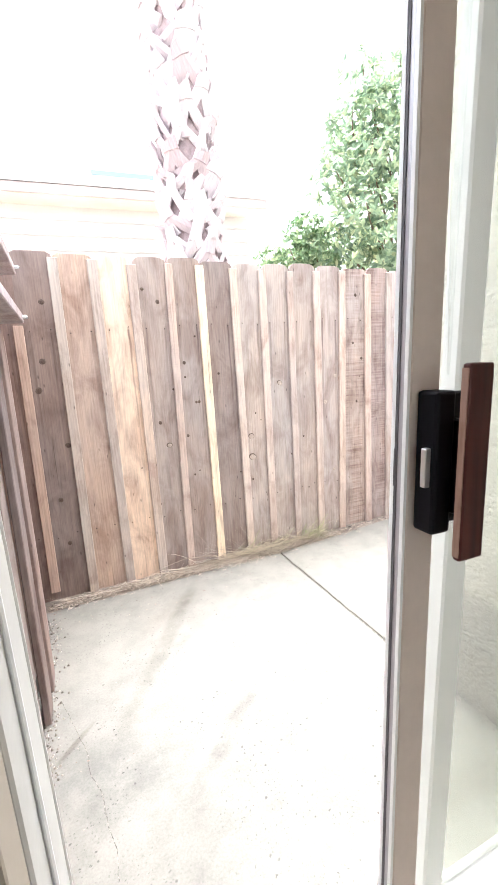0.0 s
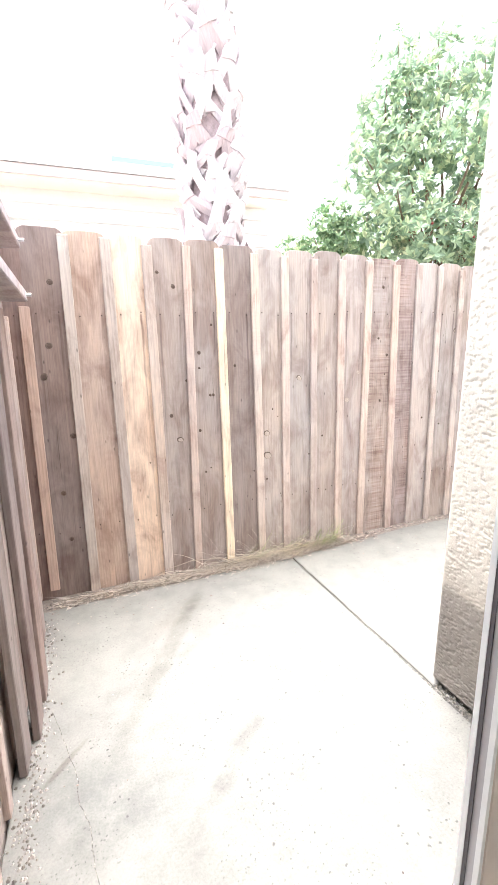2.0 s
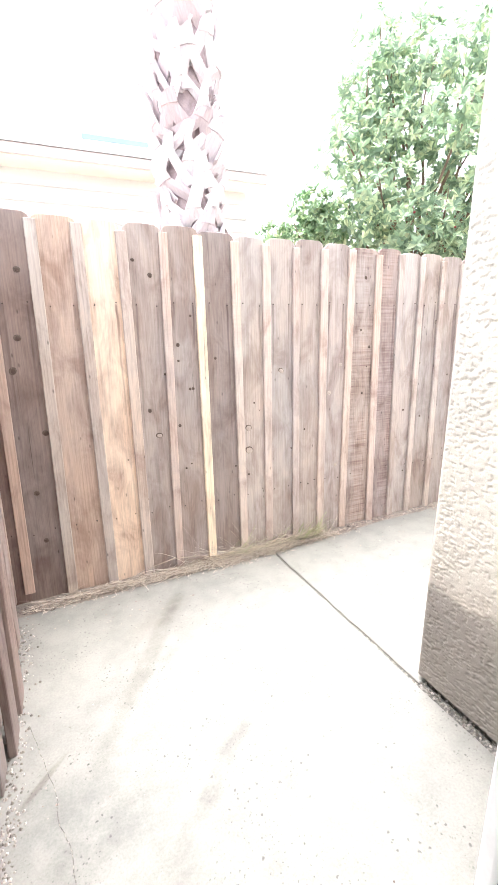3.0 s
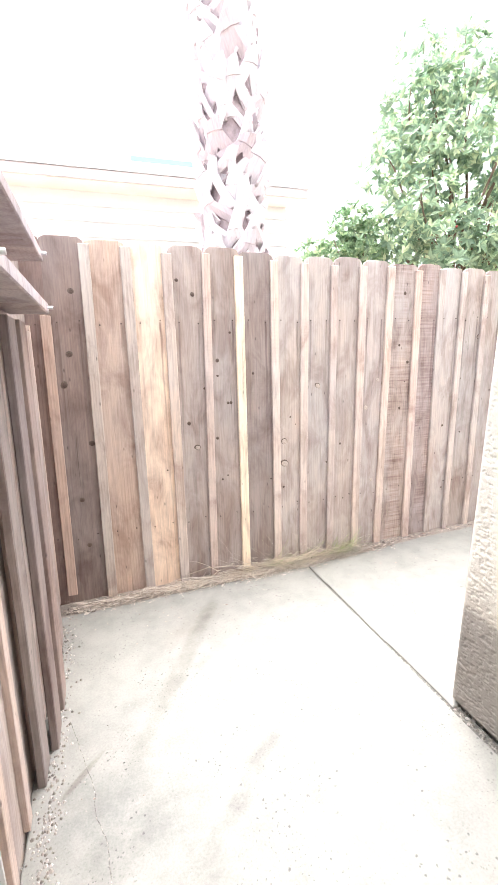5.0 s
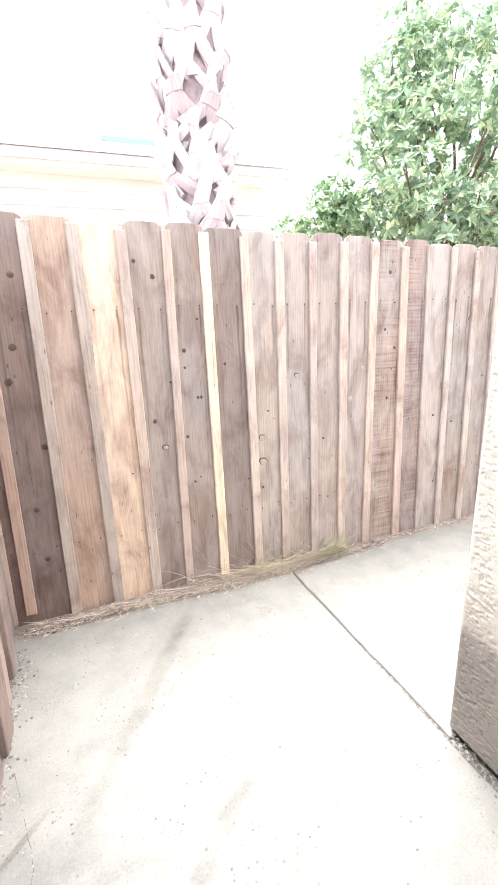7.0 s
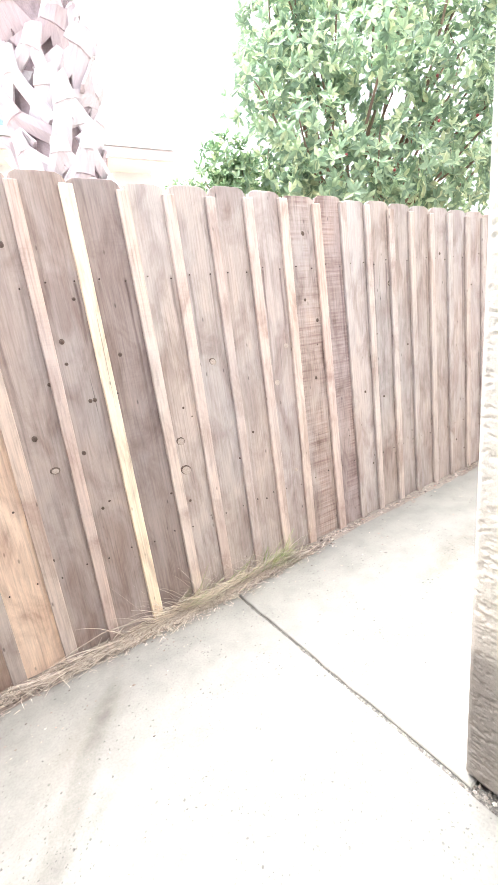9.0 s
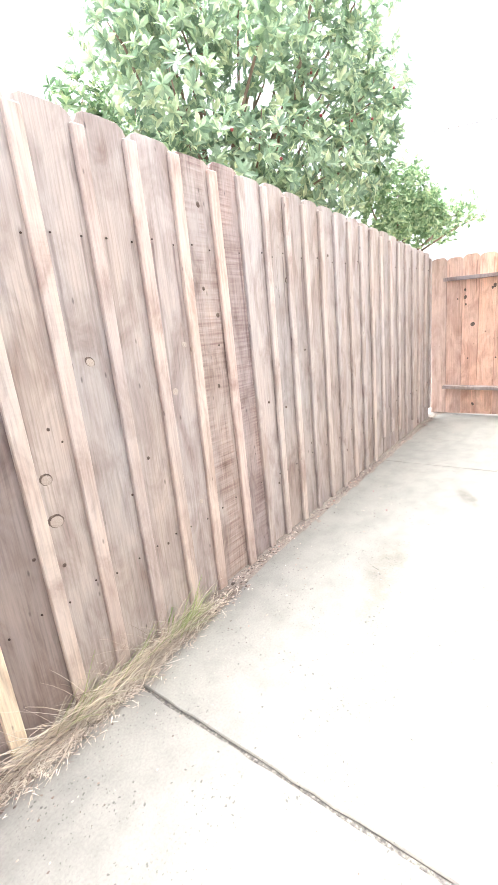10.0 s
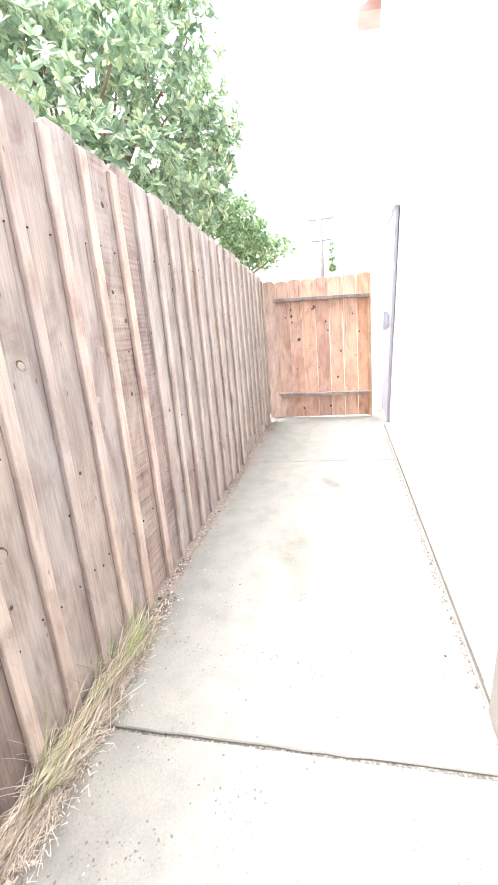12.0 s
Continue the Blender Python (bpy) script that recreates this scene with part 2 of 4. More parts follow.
m.color(m.ramp(m.noise(m.coord((60, 60, 8)), 1.0, 4), [(0.3, (0.2, 0.1, 0.07)), (0.7, (0.48, 0.31, 0.24))]))
EDGEWOOD = m.m
DRYWALL = plain("beige_interior_paint", (0.74, 0.7, 0.63), 0.85, 0, 0.03, 3, 0.2)
# the room's beige, darkened: shade on the wall return put into the colour
SHADED_DRYWALL = plain("shaded_beige_paint", (0.46, 0.41, 0.34), 0.85, 0, 0.04, 3, 0.2)
CEILPAINT = plain("white_ceiling_paint", (0.78, 0.77, 0.75), 0.9, 0, 0.03, 3, 0.2)
FLOORMAT = plain("tan_interior_floor", (0.52, 0.45, 0.37), 0.6, 0, 0.1, 4, 0.2)
SIDING = plain("white_siding_paint", (0.66, 0.655, 0.64), 0.7, 0, 0.05, 3)
FASCIA = plain("grey_beige_fascia_paint", (0.5, 0.44, 0.42), 0.7, 0, 0.08, 3)
SOFFIT = plain("cream_soffit_paint", (0.7, 0.65, 0.57), 0.8, 0, 0.06, 3)
ROOFING = plain("pale_roofing", (0.62, 0.6, 0.58), 0.9, 0, 0.12, 6, 0.5)
POLEWOOD = plain("grey_pole_wood", (0.2, 0.185, 0.18), 0.9, 0, 0.2, 4)
DOORGREY = plain("grey_lavender_door_paint", (0.33, 0.325, 0.37), 0.5, 0, 0.05, 4)
SKYLIGHT = plain("blue_skylight_glass", (0.21, 0.285, 0.31), 0.2, 0, 0.05, 3)
REDPAINT = plain("red_brown_eave_paint", (0.5, 0.3, 0.27), 0.7, 0, 0.1, 6)

gm = bpy.data.materials.new("clear_glass")
gm.use_nodes = True
gn, gl = gm.node_tree.nodes, gm.node_tree.links
gn.remove(gn["Principled BSDF"])
tr, gs, fr, mx = gn.new("ShaderNodeBsdfTransparent"), gn.new("ShaderNodeBsdfGlossy"), gn.new("ShaderNodeLayerWeight"), gn.new("ShaderNodeMixShader")
tr.inputs[0].default_value = (0.87, 0.885, 0.86, 1)
gs.inputs["Roughness"].default_value = 0.02
pw, ad = gn.new("ShaderNodeMath"), gn.new("ShaderNodeMath")
pw.operation, ad.operation = "POWER", "MULTIPLY_ADD"
pw.inputs[1].default_value, ad.inputs[1].default_value, ad.inputs[2].default_value = 5.0, 0.5, 0.025
gl.new(fr.outputs["Facing"], pw.inputs[0]), gl.new(pw.outputs[0], ad.inputs[0])
dust, veil = gn.new("ShaderNodeBsdfTranslucent"), gn.new("ShaderNodeMixShader")   # a thin film of dust
dust.inputs[0].default_value, veil.inputs[0].default_value = (0.8, 0.79, 0.75, 1), 0.07
gl.new(tr.outputs[0], veil.inputs[1]), gl.new(dust.outputs[0], veil.inputs[2])
gl.new(ad.outputs[0], mx.inputs[0]), gl.new(veil.outputs[0], mx.inputs[1]), gl.new(gs.outputs[0], mx.inputs[2])
gl.new(mx.outputs[0], gn["Material Output"].inputs[0])
GLASS = gm


def leaf_material(name, stops, rough=0.45, trans=0.25):
    m = Mat(name, rough)
    g = m.n.new("ShaderNodeNewGeometry")
    c = m.ramp(g.outputs["Random Per Island"], stops)
    c = m.mix(c, m.ramp(m.noise(m.coord(), 40, 2), [(0.3, 0.8), (0.7, 1.1)]))
    m.color(c)
    if trans:
        t = m.n.new("ShaderNodeBsdfTranslucent")
        m.l.new(c, t.inputs[0])
        mx = m.n.new("ShaderNodeMixShader")
        mx.inputs[0].default_value = trans
        m.l.new(m.b.outputs[0], mx.inputs[1]), m.l.new(t.outputs[0], mx.inputs[2])
        m.l.new(mx.outputs[0], m.n["Material Output"].inputs[0])
    return m.m


LEAF = leaf_material("glossy_green_leaf", [(0.0, (0.17, 0.255, 0.168)), (0.4, (0.29, 0.395, 0.26)), (0.8, (0.43, 0.53, 0.335)), (1.0, (0.62, 0.66, 0.41))], 0.38, 0.55)
LEAF2 = leaf_material("light_green_leaf", [(0.0, (0.13, 0.22, 0.11)), (0.6, (0.25, 0.36, 0.19)), (1.0, (0.42, 0.5, 0.27))], 0.45, 0.5)
STRAW = leaf_material("dry_straw", [(0.0, (0.15, 0.115, 0.095)), (0.28, (0.49, 0.41, 0.335)), (0.75, (0.7, 0.61, 0.5)), (1.0, (0.82, 0.75, 0.64))], 0.8, 0.3)
PALESTRAW = leaf_material("bleached_straw", [(0.0, (0.62, 0.52, 0.4)), (0.5, (0.78, 0.69, 0.54)), (1.0, (0.84, 0.78, 0.62))], 0.8, 0.35)
GREENBLADE = leaf_material("green_grass_blade", [(0.0, (0.24, 0.36, 0.12)), (1.0, (0.56, 0.62, 0.3))], 0.6, 0.4)
LITTER = leaf_material("leaf_litter", [(0.0, (0.06, 0.045, 0.038)), (0.45, (0.27, 0.205, 0.17)), (0.9, (0.52, 0.44, 0.38)), (1.0, (0.32, 0.16, 0.12))], 0.85, 0.0)
GRAVEL = leaf_material("grey_brown_gravel", [(0.0, (0.12, 0.105, 0.09)), (0.5, (0.24, 0.21, 0.18)), (1.0, (0.44, 0.4, 0.36))], 0.9, 0.0)
BERRY = plain("red_berry_skin", (0.24, 0.035, 0.035), 0.35)
m = Mat("palm_leaf_base", 0.9)
off = m.n.new("ShaderNodeCombineXYZ")
m.l.new(m.math("MULTIPLY", m.info("Random"), 50.0), off.inputs[0])
fib = m.noise(m.coord((90, 30, 6), shift=off.outputs[0]), 1.0, 5, 0.65)
tone = m.ramp(m.info("Random"), [(0.0, (0.5, 0.41, 0.41)), (0.5, (0.64, 0.57, 0.58)), (1.0, (0.74, 0.69, 0.7))])
m.color(m.mix(tone, m.ramp(fib, [(0.3, 0.84), (0.6, 1.02)])))
m.bump(fib, 0.7, 0.004)
BOOT = m.m
PALMCORE = plain("fibrous_palm_core", (0.44, 0.35, 0.35), 0.95, 0, 0.3, 20, 0.9, 90)
BARK = plain("brown_bark", (0.2, 0.14, 0.1), 0.9, 0, 0.25, 14, 0.8, 60)

# ---- mesh helpers ----


def mesh_of(name, bm, mat):
    me = bpy.data.meshes.new(name)
    bm.normal_update()
    bm.to_mesh(me)
    bm.free()
    if mat:
        me.materials.append(mat)
    return me


def part(name, bm, material, parent=None, label="", at=None):
    """Links a bmesh (or a ready mesh) as one object, under parent where given."""
    me = bm if isinstance(bm, bpy.types.Mesh) else mesh_of(name, bm, material)
    ob = new(name, me)
    if parent:
        ob.parent = parent
    if at is not None:
        ob.matrix_basis = at
    if label:
        ob["label"] = label
    return ob


def empty(name, x=0, y=0, z=0, **tags):
    ob = new(name)
    ob.matrix_basis = pose(x, y, z)
    return tagged(ob, **tags)


def box(bm, x0, x1, y0, y1, z0, z1, bevel=0.0, seg=1):
    """Adds a box, bevelled if asked."""
    made = bmesh.ops.create_cube(bm, size=1)["verts"]
    for p in made:
        p.co = Vector(((p.co.x + 0.5) * (x1 - x0) + x0, (p.co.y + 0.5) * (y1 - y0) + y0, (p.co.z + 0.5) * (z1 - z0) + z0))
    if bevel:
        edges = list({e for p in made for e in p.link_edges})
        bmesh.ops.bevel(bm, geom=edges, offset=bevel, segments=seg, profile=0.5, affect="EDGES", clamp_overlap=True)
    return bm


def boxed(*a, **k):
    return box(bmesh.new(), *a, **k)


def prism(profile, depth, axis="y", start=0.0):
    """Extrudes a closed profile of (a, b) along an axis; the profile lies in the other two axes."""
    bm = bmesh.new()
    put = {"y": lambda a, b, d: (a, d, b), "x": lambda a, b, d: (d, a, b), "z": lambda a, b, d: (a, b, d)}[axis]
    lo = [bm.verts.new(put(a, b, start)) for a, b in profile]
    hi = [bm.verts.new(put(a, b, start + depth)) for a, b in profile]
    bm.faces.new(lo), bm.faces.new(hi[::-1])
    for i in range(len(lo)):
        j = (i + 1) % len(lo)
        bm.faces.new((lo[i], hi[i], hi[j], lo[j]))
    bmesh.ops.recalc_face_normals(bm, faces=bm.faces)
    return bm


def dog_ear(width, height, thick, ear=0.03, bottom_skew=0.0):
    """A picket with clipped, slightly softened top corners; local origin at its foot, front face at y = 0."""
    w, e = width / 2, 0.0015
    prof = [(-w, bottom_skew), (w, -bottom_skew), (w, height - ear), (w - ear * 0.25, height - ear * 0.45), (w - ear * 0.95, height - 0.002),
            (0, height), (-w + ear * 0.95, height - 0.002), (-w + ear * 0.25, height - ear * 0.45), (-w, height - ear)]
    bm = prism(prof, thick)
    front = [x for x in bm.edges if all(abs(p.co.y) < 1e-6 for p in x.verts)]
    bmesh.ops.bevel(bm, geom=front, offset=e, segments=1, affect="EDGES")
    return bm


def tube(bm, points, radii, sides=8):
    """A tapered tube along points."""
    rings = []
    for i, p in enumerate(points):
        a, b = points[max(i - 1, 0)], points[min(i + 1, len(points) - 1)]
        q = (Vector(b) - Vector(a)).to_track_quat("Z", "Y")
        rings.append([bm.verts.new(Vector(p) + q @ Vector((math.cos(2 * math.pi * k / sides) * radii[i], math.sin(2 * math.pi * k / sides) * radii[i], 0))) for k in range(sides)])
    for r0, r1 in zip(rings, rings[1:]):
        for k in range(sides):
            bm.faces.new((r0[k], r0[(k + 1) % sides], r1[(k + 1) % sides], r1[k]))
    bm.faces.new(rings[0][::-1]), bm.faces.new(rings[-1])
    for f in bm.faces:
        f.smooth = True
    return bm


def raw_mesh(name, verts, faces, mat):
    me = bpy.data.meshes.new(name)
    me.from_pydata([tuple(map(float, q)) for q in verts], [], faces)
    me.materials.append(mat)
    me.update()
    return me


TIP = 1.2   # degrees by which the old fences lean along the alley

# ---- ground ----
bm = bmesh.new()
bmesh.ops.create_grid(bm, x_segments=2, y_segments=2, size=400)
ground = part("ground", bm, DIRT, None, at=pose(0, 0, -0.03))
tagged(ground, "dry brown dirt ground around the concrete slabs", "ground", kind="structure")


def slab(name, corners, label):
    """A concrete slab with softly uneven edges, its top at z = 0."""
    pts = []
    for (x0, y0), (x1, y1) in zip(corners, corners[1:] + corners[:1]):
        n = max(2, int(math.hypot(x1 - x0, y1 - y0) / 0.06))
        for i in range(n):
            f = i / n
            x, y = x0 + (x1 - x0) * f, y0 + (y1 - y0) * f
            j = 0.004 if 0 < i else 0.0
            pts.append((x + random.uniform(-j, j), y + random.uniform(-j, j)))
    bm = prism(pts, 0.1, "z", -0.1)
    top = [x for x in bm.edges if all(p.co.z > -0.001 for p in x.verts)]
    bmesh.ops.bevel(bm, geom=top, offset=0.004, segments=1, affect="EDGES")
    return tagged(part(name, bm, CONCRETE), label, "concrete slab", kind="structure")


slab("pavement_patio", [(-0.235, 0.62), (1.2115, 0.62), (1.2115, 1.3), (1.2152, 2.475), (0.6, 2.49), (-0.235, 2.485)], "stained pale concrete patio slab with a hairline crack")
slab("pavement_walk", [(1.226, 1.3), (3.795, 1.2), (3.795, 2.54), (2.1, 2.535), (1.7, 2.5), (1.2278, 2.475)], "pale pitted concrete walkway slab beside the fence")
slab("pavement_gate", [(3.803, 1.2), (7.5, 1.1), (7.5, 2.54), (3.803, 2.54)], "pale concrete walkway slab before the wooden gate")
part("joint_filler", boxed(1.19, 1.25, 0.7, 2.47, -0.06, -0.009), GRIT)
bed = bmesh.new()
bmesh.ops.create_grid(bed, x_segments=150, y_segments=6, size=0.5)
for p in bed.verts:
    y = p.co.y
    p.co = Vector((p.co.x * 6.2 + 2.65, 2.555 + y * 0.17, -0.006 + 0.016 * (y + 0.5) + noise.noise(Vector((p.co.x * 60, y * 6, 0))) * 0.007))
tagged(part("dirt_strip", bed, SOIL), "strip of dry dirt along the fence foot", "dirt", kind="structure")
tagged(bpy.data.objects["joint_filler"], "grey grit filling the open slab joint", "grit", kind="structure")

# ---- wooden fence ----
fence = empty("wooden_fence", 0.0, 2.6, 0.0, label="weathered grey-brown board fence with narrow battens over the seams", category="fence")
# near edge of each batten at the foot and 1.69 m up
BATTEN_FOOT = [-0.178, 0.027, 0.239, 0.441, 0.622, 0.83, 1.044, 1.218, 1.412, 1.604, 1.785, 2.024, 2.212, 2.376]
BATTEN_HEAD = [-0.137, 0.062, 0.256, 0.458, 0.663, 0.846, 1.055, 1.245, 1.44, 1.637, 1.838, 2.05, 2.236, 2.42]
while len(BATTEN_FOOT) < 29:
    BATTEN_FOOT.append(BATTEN_FOOT[-1] + random.uniform(0.186, 0.206))
    BATTEN_HEAD.append(BATTEN_FOOT[-1] + random.uniform(0.025, 0.045))
BATTEN_FOOT, BATTEN_HEAD = [a + 0.024 for a in BATTEN_FOOT], [a + 0.024 for a in BATTEN_HEAD]
BATTEN_FOOT, BATTEN_HEAD = [BATTEN_FOOT[0] - 0.2] + BATTEN_FOOT, [BATTEN_HEAD[0] - 0.2] + BATTEN_HEAD
GREY, BROWN, DARK, ORANGE, YELLOW = (0.44, 0.385, 0.36), (0.54, 0.42, 0.35), (0.29, 0.225, 0.2), (0.86, 0.68, 0.53), (0.84, 0.71, 0.5)
board_tones = [DARK, BROWN, ORANGE, (0.43, 0.36, 0.325), (0.41, 0.345, 0.315), (0.32, 0.262, 0.24), (0.49, 0.43, 0.395), (0.45, 0.4, 0.375), GREY, (0.46, 0.4, 0.375), (0.42, 0.36, 0.335), (0.39, 0.325, 0.31), (0.48, 0.425, 0.4)]
batten_tones = [tuple(0.72 * c * 1.13 + 0.28 * t[1] * 1.2 for c in t) for t in [(0.52, 0.36, 0.28), (0.5, 0.42, 0.36), (0.5, 0.41, 0.35), (0.58, 0.46, 0.38), (0.57, 0.43, 0.36), (0.83, 0.67, 0.46), (0.6, 0.48, 0.4), (0.56, 0.44, 0.37), (0.5, 0.4, 0.35), (0.54, 0.43, 0.37), (0.58, 0.45, 0.37), (0.56, 0.42, 0.35)]]


def shade(tone, lo, hi):
    """The tone, lighter or darker as a whole."""
    k = random.uniform(lo, hi)
    return tuple(c * k for c in tone)


def fence_top(x):
    return float(np.interp(x, [-0.4, 2.7, 3.4, 4.1, 5.0, 5.8], [1.906, 1.816, 1.776, 1.738, 1.672, 1.63]))


nail_bm = bmesh.new()
bmesh.ops.create_cone(nail_bm, segments=8, radius1=0.0035, radius2=0.003, depth=0.004, cap_ends=True)
bmesh.ops.rotate(nail_bm, verts=nail_bm.verts, matrix=Matrix.Rotation(radians(90), 3, "X"))
NAIL_MESH = mesh_of("nail", nail_bm, NAIL)
for i in range(-1, 28):
    f0, f1, h0, h1 = BATTEN_FOOT[i + 1], BATTEN_FOOT[i + 2], BATTEN_HEAD[i + 1], BATTEN_HEAD[i + 2]
    x, lean = (f0 + f1) / 2, (h0 + h1 - f0 - f1) / 2 / 1.69
    h = fence_top(x) + random.uniform(-0.009, 0.009)
    tone = (0.27, 0.19, 0.165) if i < 0 else board_tones[i] if i < len(board_tones) else shade(GREY, 0.88, 1.06)
    b = part("board", dog_ear((f1 - f0 + h1 - h0) / 2 + (-0.003 if i > 0 else 0.012 if i < 0 else 0.001), h + 0.03, 0.018, random.uniform(0.028, 0.038)), SAWN_WOOD if i in (10, 11) else WOOD, fence,
             at=pose(x - lean * 0.03, random.uniform(-0.002, 0.002), -0.03, 0, math.degrees(math.atan(lean)), 0))
    b.color = (*tone, 1)
    for nz in (1.5, 0.38):
        for dx in (-0.051, 0.052):
            part("nail", NAIL_MESH, None, fence, at=pose(x + dx + lean * nz, -0.002, nz + random.uniform(-0.012, 0.012)))
for i in range(0, 29):
    x, lean = BATTEN_FOOT[i + 1], (BATTEN_HEAD[i + 1] - BATTEN_FOOT[i + 1]) / 1.69
    w = random.uniform(0.043, 0.053)
    foot = -0.01 if i < 21 else random.uniform(0.03, 0.16)
    if i == 0:
        foot, top = 0.06, 1.535
    else:
        top = fence_top(x) - random.uniform(0.02, 0.045)
    tone = batten_tones[i] if i < len(batten_tones) else shade((0.52, 0.455, 0.42), 0.92, 1.08)
    b = part("batten", boxed(-w / 2, w / 2, -0.019, -0.0005, 0, top - foot, bevel=0.003), WOOD, fence,
             at=pose(x + lean * foot, 0, foot, 0, math.degrees(math.atan(lean)), 0))
    b.color = (*tone, 1)

# knots: along the fence, height, size in millimetres
knot_bm = bmesh.new()
bmesh.ops.create_uvsphere(knot_bm, u_segments=12, v_segments=6, radius=1)
KNOT_MESH = mesh_of("knot", knot_bm, KNOT)
ring_bm = bmesh.new()
bmesh.ops.create_uvsphere(ring_bm, u_segments=12, v_segments=6, radius=1)
RING_MESH = mesh_of("knot_ring", ring_bm, KNOT_PALE)
halo_bm = bmesh.new()
bmesh.ops.create_uvsphere(halo_bm, u_segments=12, v_segments=6, radius=1)
HALO_MESH = mesh_of("knot_halo", halo_bm, KNOT_HALO)
DARK_KNOTS = [(0.01, 1.65, 16), (-0.03, 1.35, 18), (-0.07, 1.2, 17), (0.03, 0.89, 17), (-0.05, 0.59, 14), (-0.04, 0.33, 13), (0.53, 1.71, 11), (0.61, 1.64, 12),
              (0.73, 1.29, 11), (0.81, 1.44, 8), (0.65, 1.14, 9), (0.8, 1.05, 9), (0.94, 1.21, 9), (0.55, 0.95, 11), (0.71, 0.85, 9), (1.445, 1.355, 8),
              (1.95, 1.34, 9), (2.02, 1.23, 11), (1.98, 1.66, 11), (2.34, 0.78, 9), (0.73, 0.6, 7), (1.97, 0.93, 9), (1.12, 0.5, 8)]
PALE_KNOTS = [(1.128, 0.79, 16), (1.128, 0.652, 21), (0.59, 0.81, 13), (1.79, 1.13, 14), (1.705, 0.955, 14), (1.357, 1.116, 15), (1.758, 0.463, 11), (2.604, 0.7, 11), (2.61, 1.38, 11), (0.68, 1.35, 8), (0.29, 1.78, 9)]
spots = random.Random(19)
DARK_KNOTS += [(spots.uniform(0.3, 4.6), spots.uniform(0.15, 1.6), spots.uniform(4.5, 9.0)) for _ in range(34)]
for x, z, r in DARK_KNOTS:
    r *= 0.95
    tall = random.uniform(0.8, 1.2)
    part("knot", HALO_MESH, None, fence, at=pose(x, -0.0004, z, 0, random.uniform(-30, 30), 0) @ Matrix.Diagonal((r / 1000, 0.002, r / 1000 * tall, 1)))
    part("knot", KNOT_MESH, None, fence, at=pose(x + r * 0.00012, -0.001, z - r * 0.0001) @ Matrix.Diagonal((r / 1400, 0.0026, r / 1450 * tall, 1)))
for x, z, r in PALE_KNOTS:
    r *= 1.25
    turn, tall = random.uniform(-35, 35), random.uniform(0.8, 1.1)
    part("knot", HALO_MESH, None, fence, at=pose(x, -0.0002, z, 0, turn, 0) @ Matrix.Diagonal((r / 820, 0.002, r / 900 * tall, 1)))
    part("knot", RING_MESH, None, fence, at=pose(x + r * 0.00006, -0.0006, z - r * 0.00012, 0, turn, 0) @ Matrix.Diagonal((r / 1080, 0.003, r / 1150 * tall, 1)))

# ---- side fence, shelf rails and loose planks ----
side = empty("side_fence", -0.24, 0.6, 0.0, label="grey weathered board fence closing the patio at its side", category="fence")
for i in range(10):
    y = 0.1 + i * 0.2
    b = part("board", dog_ear(0.194, 1.92 + random.uniform(-0.01, 0.01), 0.018, 0.032), WOOD, side, at=pose(0, y, -0.05, 0, TIP, 0) @ pose(0, 0, 0, 0, 0, 90))
    b.color = (*shade((0.44, 0.375, 0.345), 0.85, 1.1), 1)
    b = part("batten", boxed(-0.022, 0.022, -0.02, -0.0005, 0, 1.47, bevel=0.002), WOOD, side, at=pose(0, y + 0.1, 0.02, 0, TIP, 0) @ pose(0, 0, 0, 0, 0, 90))
    b.color = (*shade((0.6, 0.49, 0.43), 0.85, 1.1), 1)
for z in (1.5, 1.69):
    r = part("rail", boxed(0.004, 0.145, 0.02, 1.53, 0, 0.04, bevel=0.004), WOOD, side, at=pose(0.035, 0, z))
    r.color = (0.44, 0.38, 0.38, 1)
bolt = bmesh.new()
bmesh.ops.create_cone(bolt, segments=10, radius1=0.006, radius2=0.006, depth=0.032, cap_ends=True)
nut = bmesh.ops.create_cone(bolt, segments=6, radius1=0.011, radius2=0.011, depth=0.008, cap_ends=True)["verts"]
bmesh.ops.translate(bolt, verts=nut, vec=(0, 0, -0.012))
bmesh.ops.rotate(bolt, verts=bolt.verts, matrix=Matrix.Rotation(radians(90), 3, "Y"))
BOLT = mesh_of("bolt", bolt, STEEL)
for z in (1.52, 1.712):
    for y in (0.55, 1.49):
        part("bolt", BOLT, None, side, "zinc carriage bolt", at=pose(0.182, y, z))


def loose_plank(x, y, w, h, tone, ry, rx, label):
    b = part("loose_plank", boxed(-0.0125, 0.0125, -w / 2, w / 2, 0, h, bevel=0.003), WOOD, None, at=pose(x, y, 0.0, rx, ry, 0))
    b.color = (*tone, 1)
    return tagged(b, label, "plank", "planks leaning on the side fence")


loose_plank(-0.178, 1.71, 0.12, 1.46, (0.27, 0.215, 0.2), 1.2, -1.0, "brown wooden plank leaning upright against the side fence")
loose_plank(-0.172, 1.89, 0.12, 1.46, (0.32, 0.245, 0.22), 1.2, -0.8, "reddish-brown wooden plank standing against the side fence")
loose_plank(-0.206, 1.575, 0.11, 1.44, (0.3, 0.25, 0.23), 1.1, -0.6, "split grey-brown plank propped under the side rail")

loose_plank(-0.2, 2.07, 0.09, 1.47, (0.5, 0.41, 0.37), 1.4, -0.9, "pale weathered narrow plank standing against the side fence")
loose_plank(-0.205, 2.27, 0.1, 1.45, (0.4, 0.32, 0.29), 1.2, -0.6, "grey-brown plank standing in the fence corner")

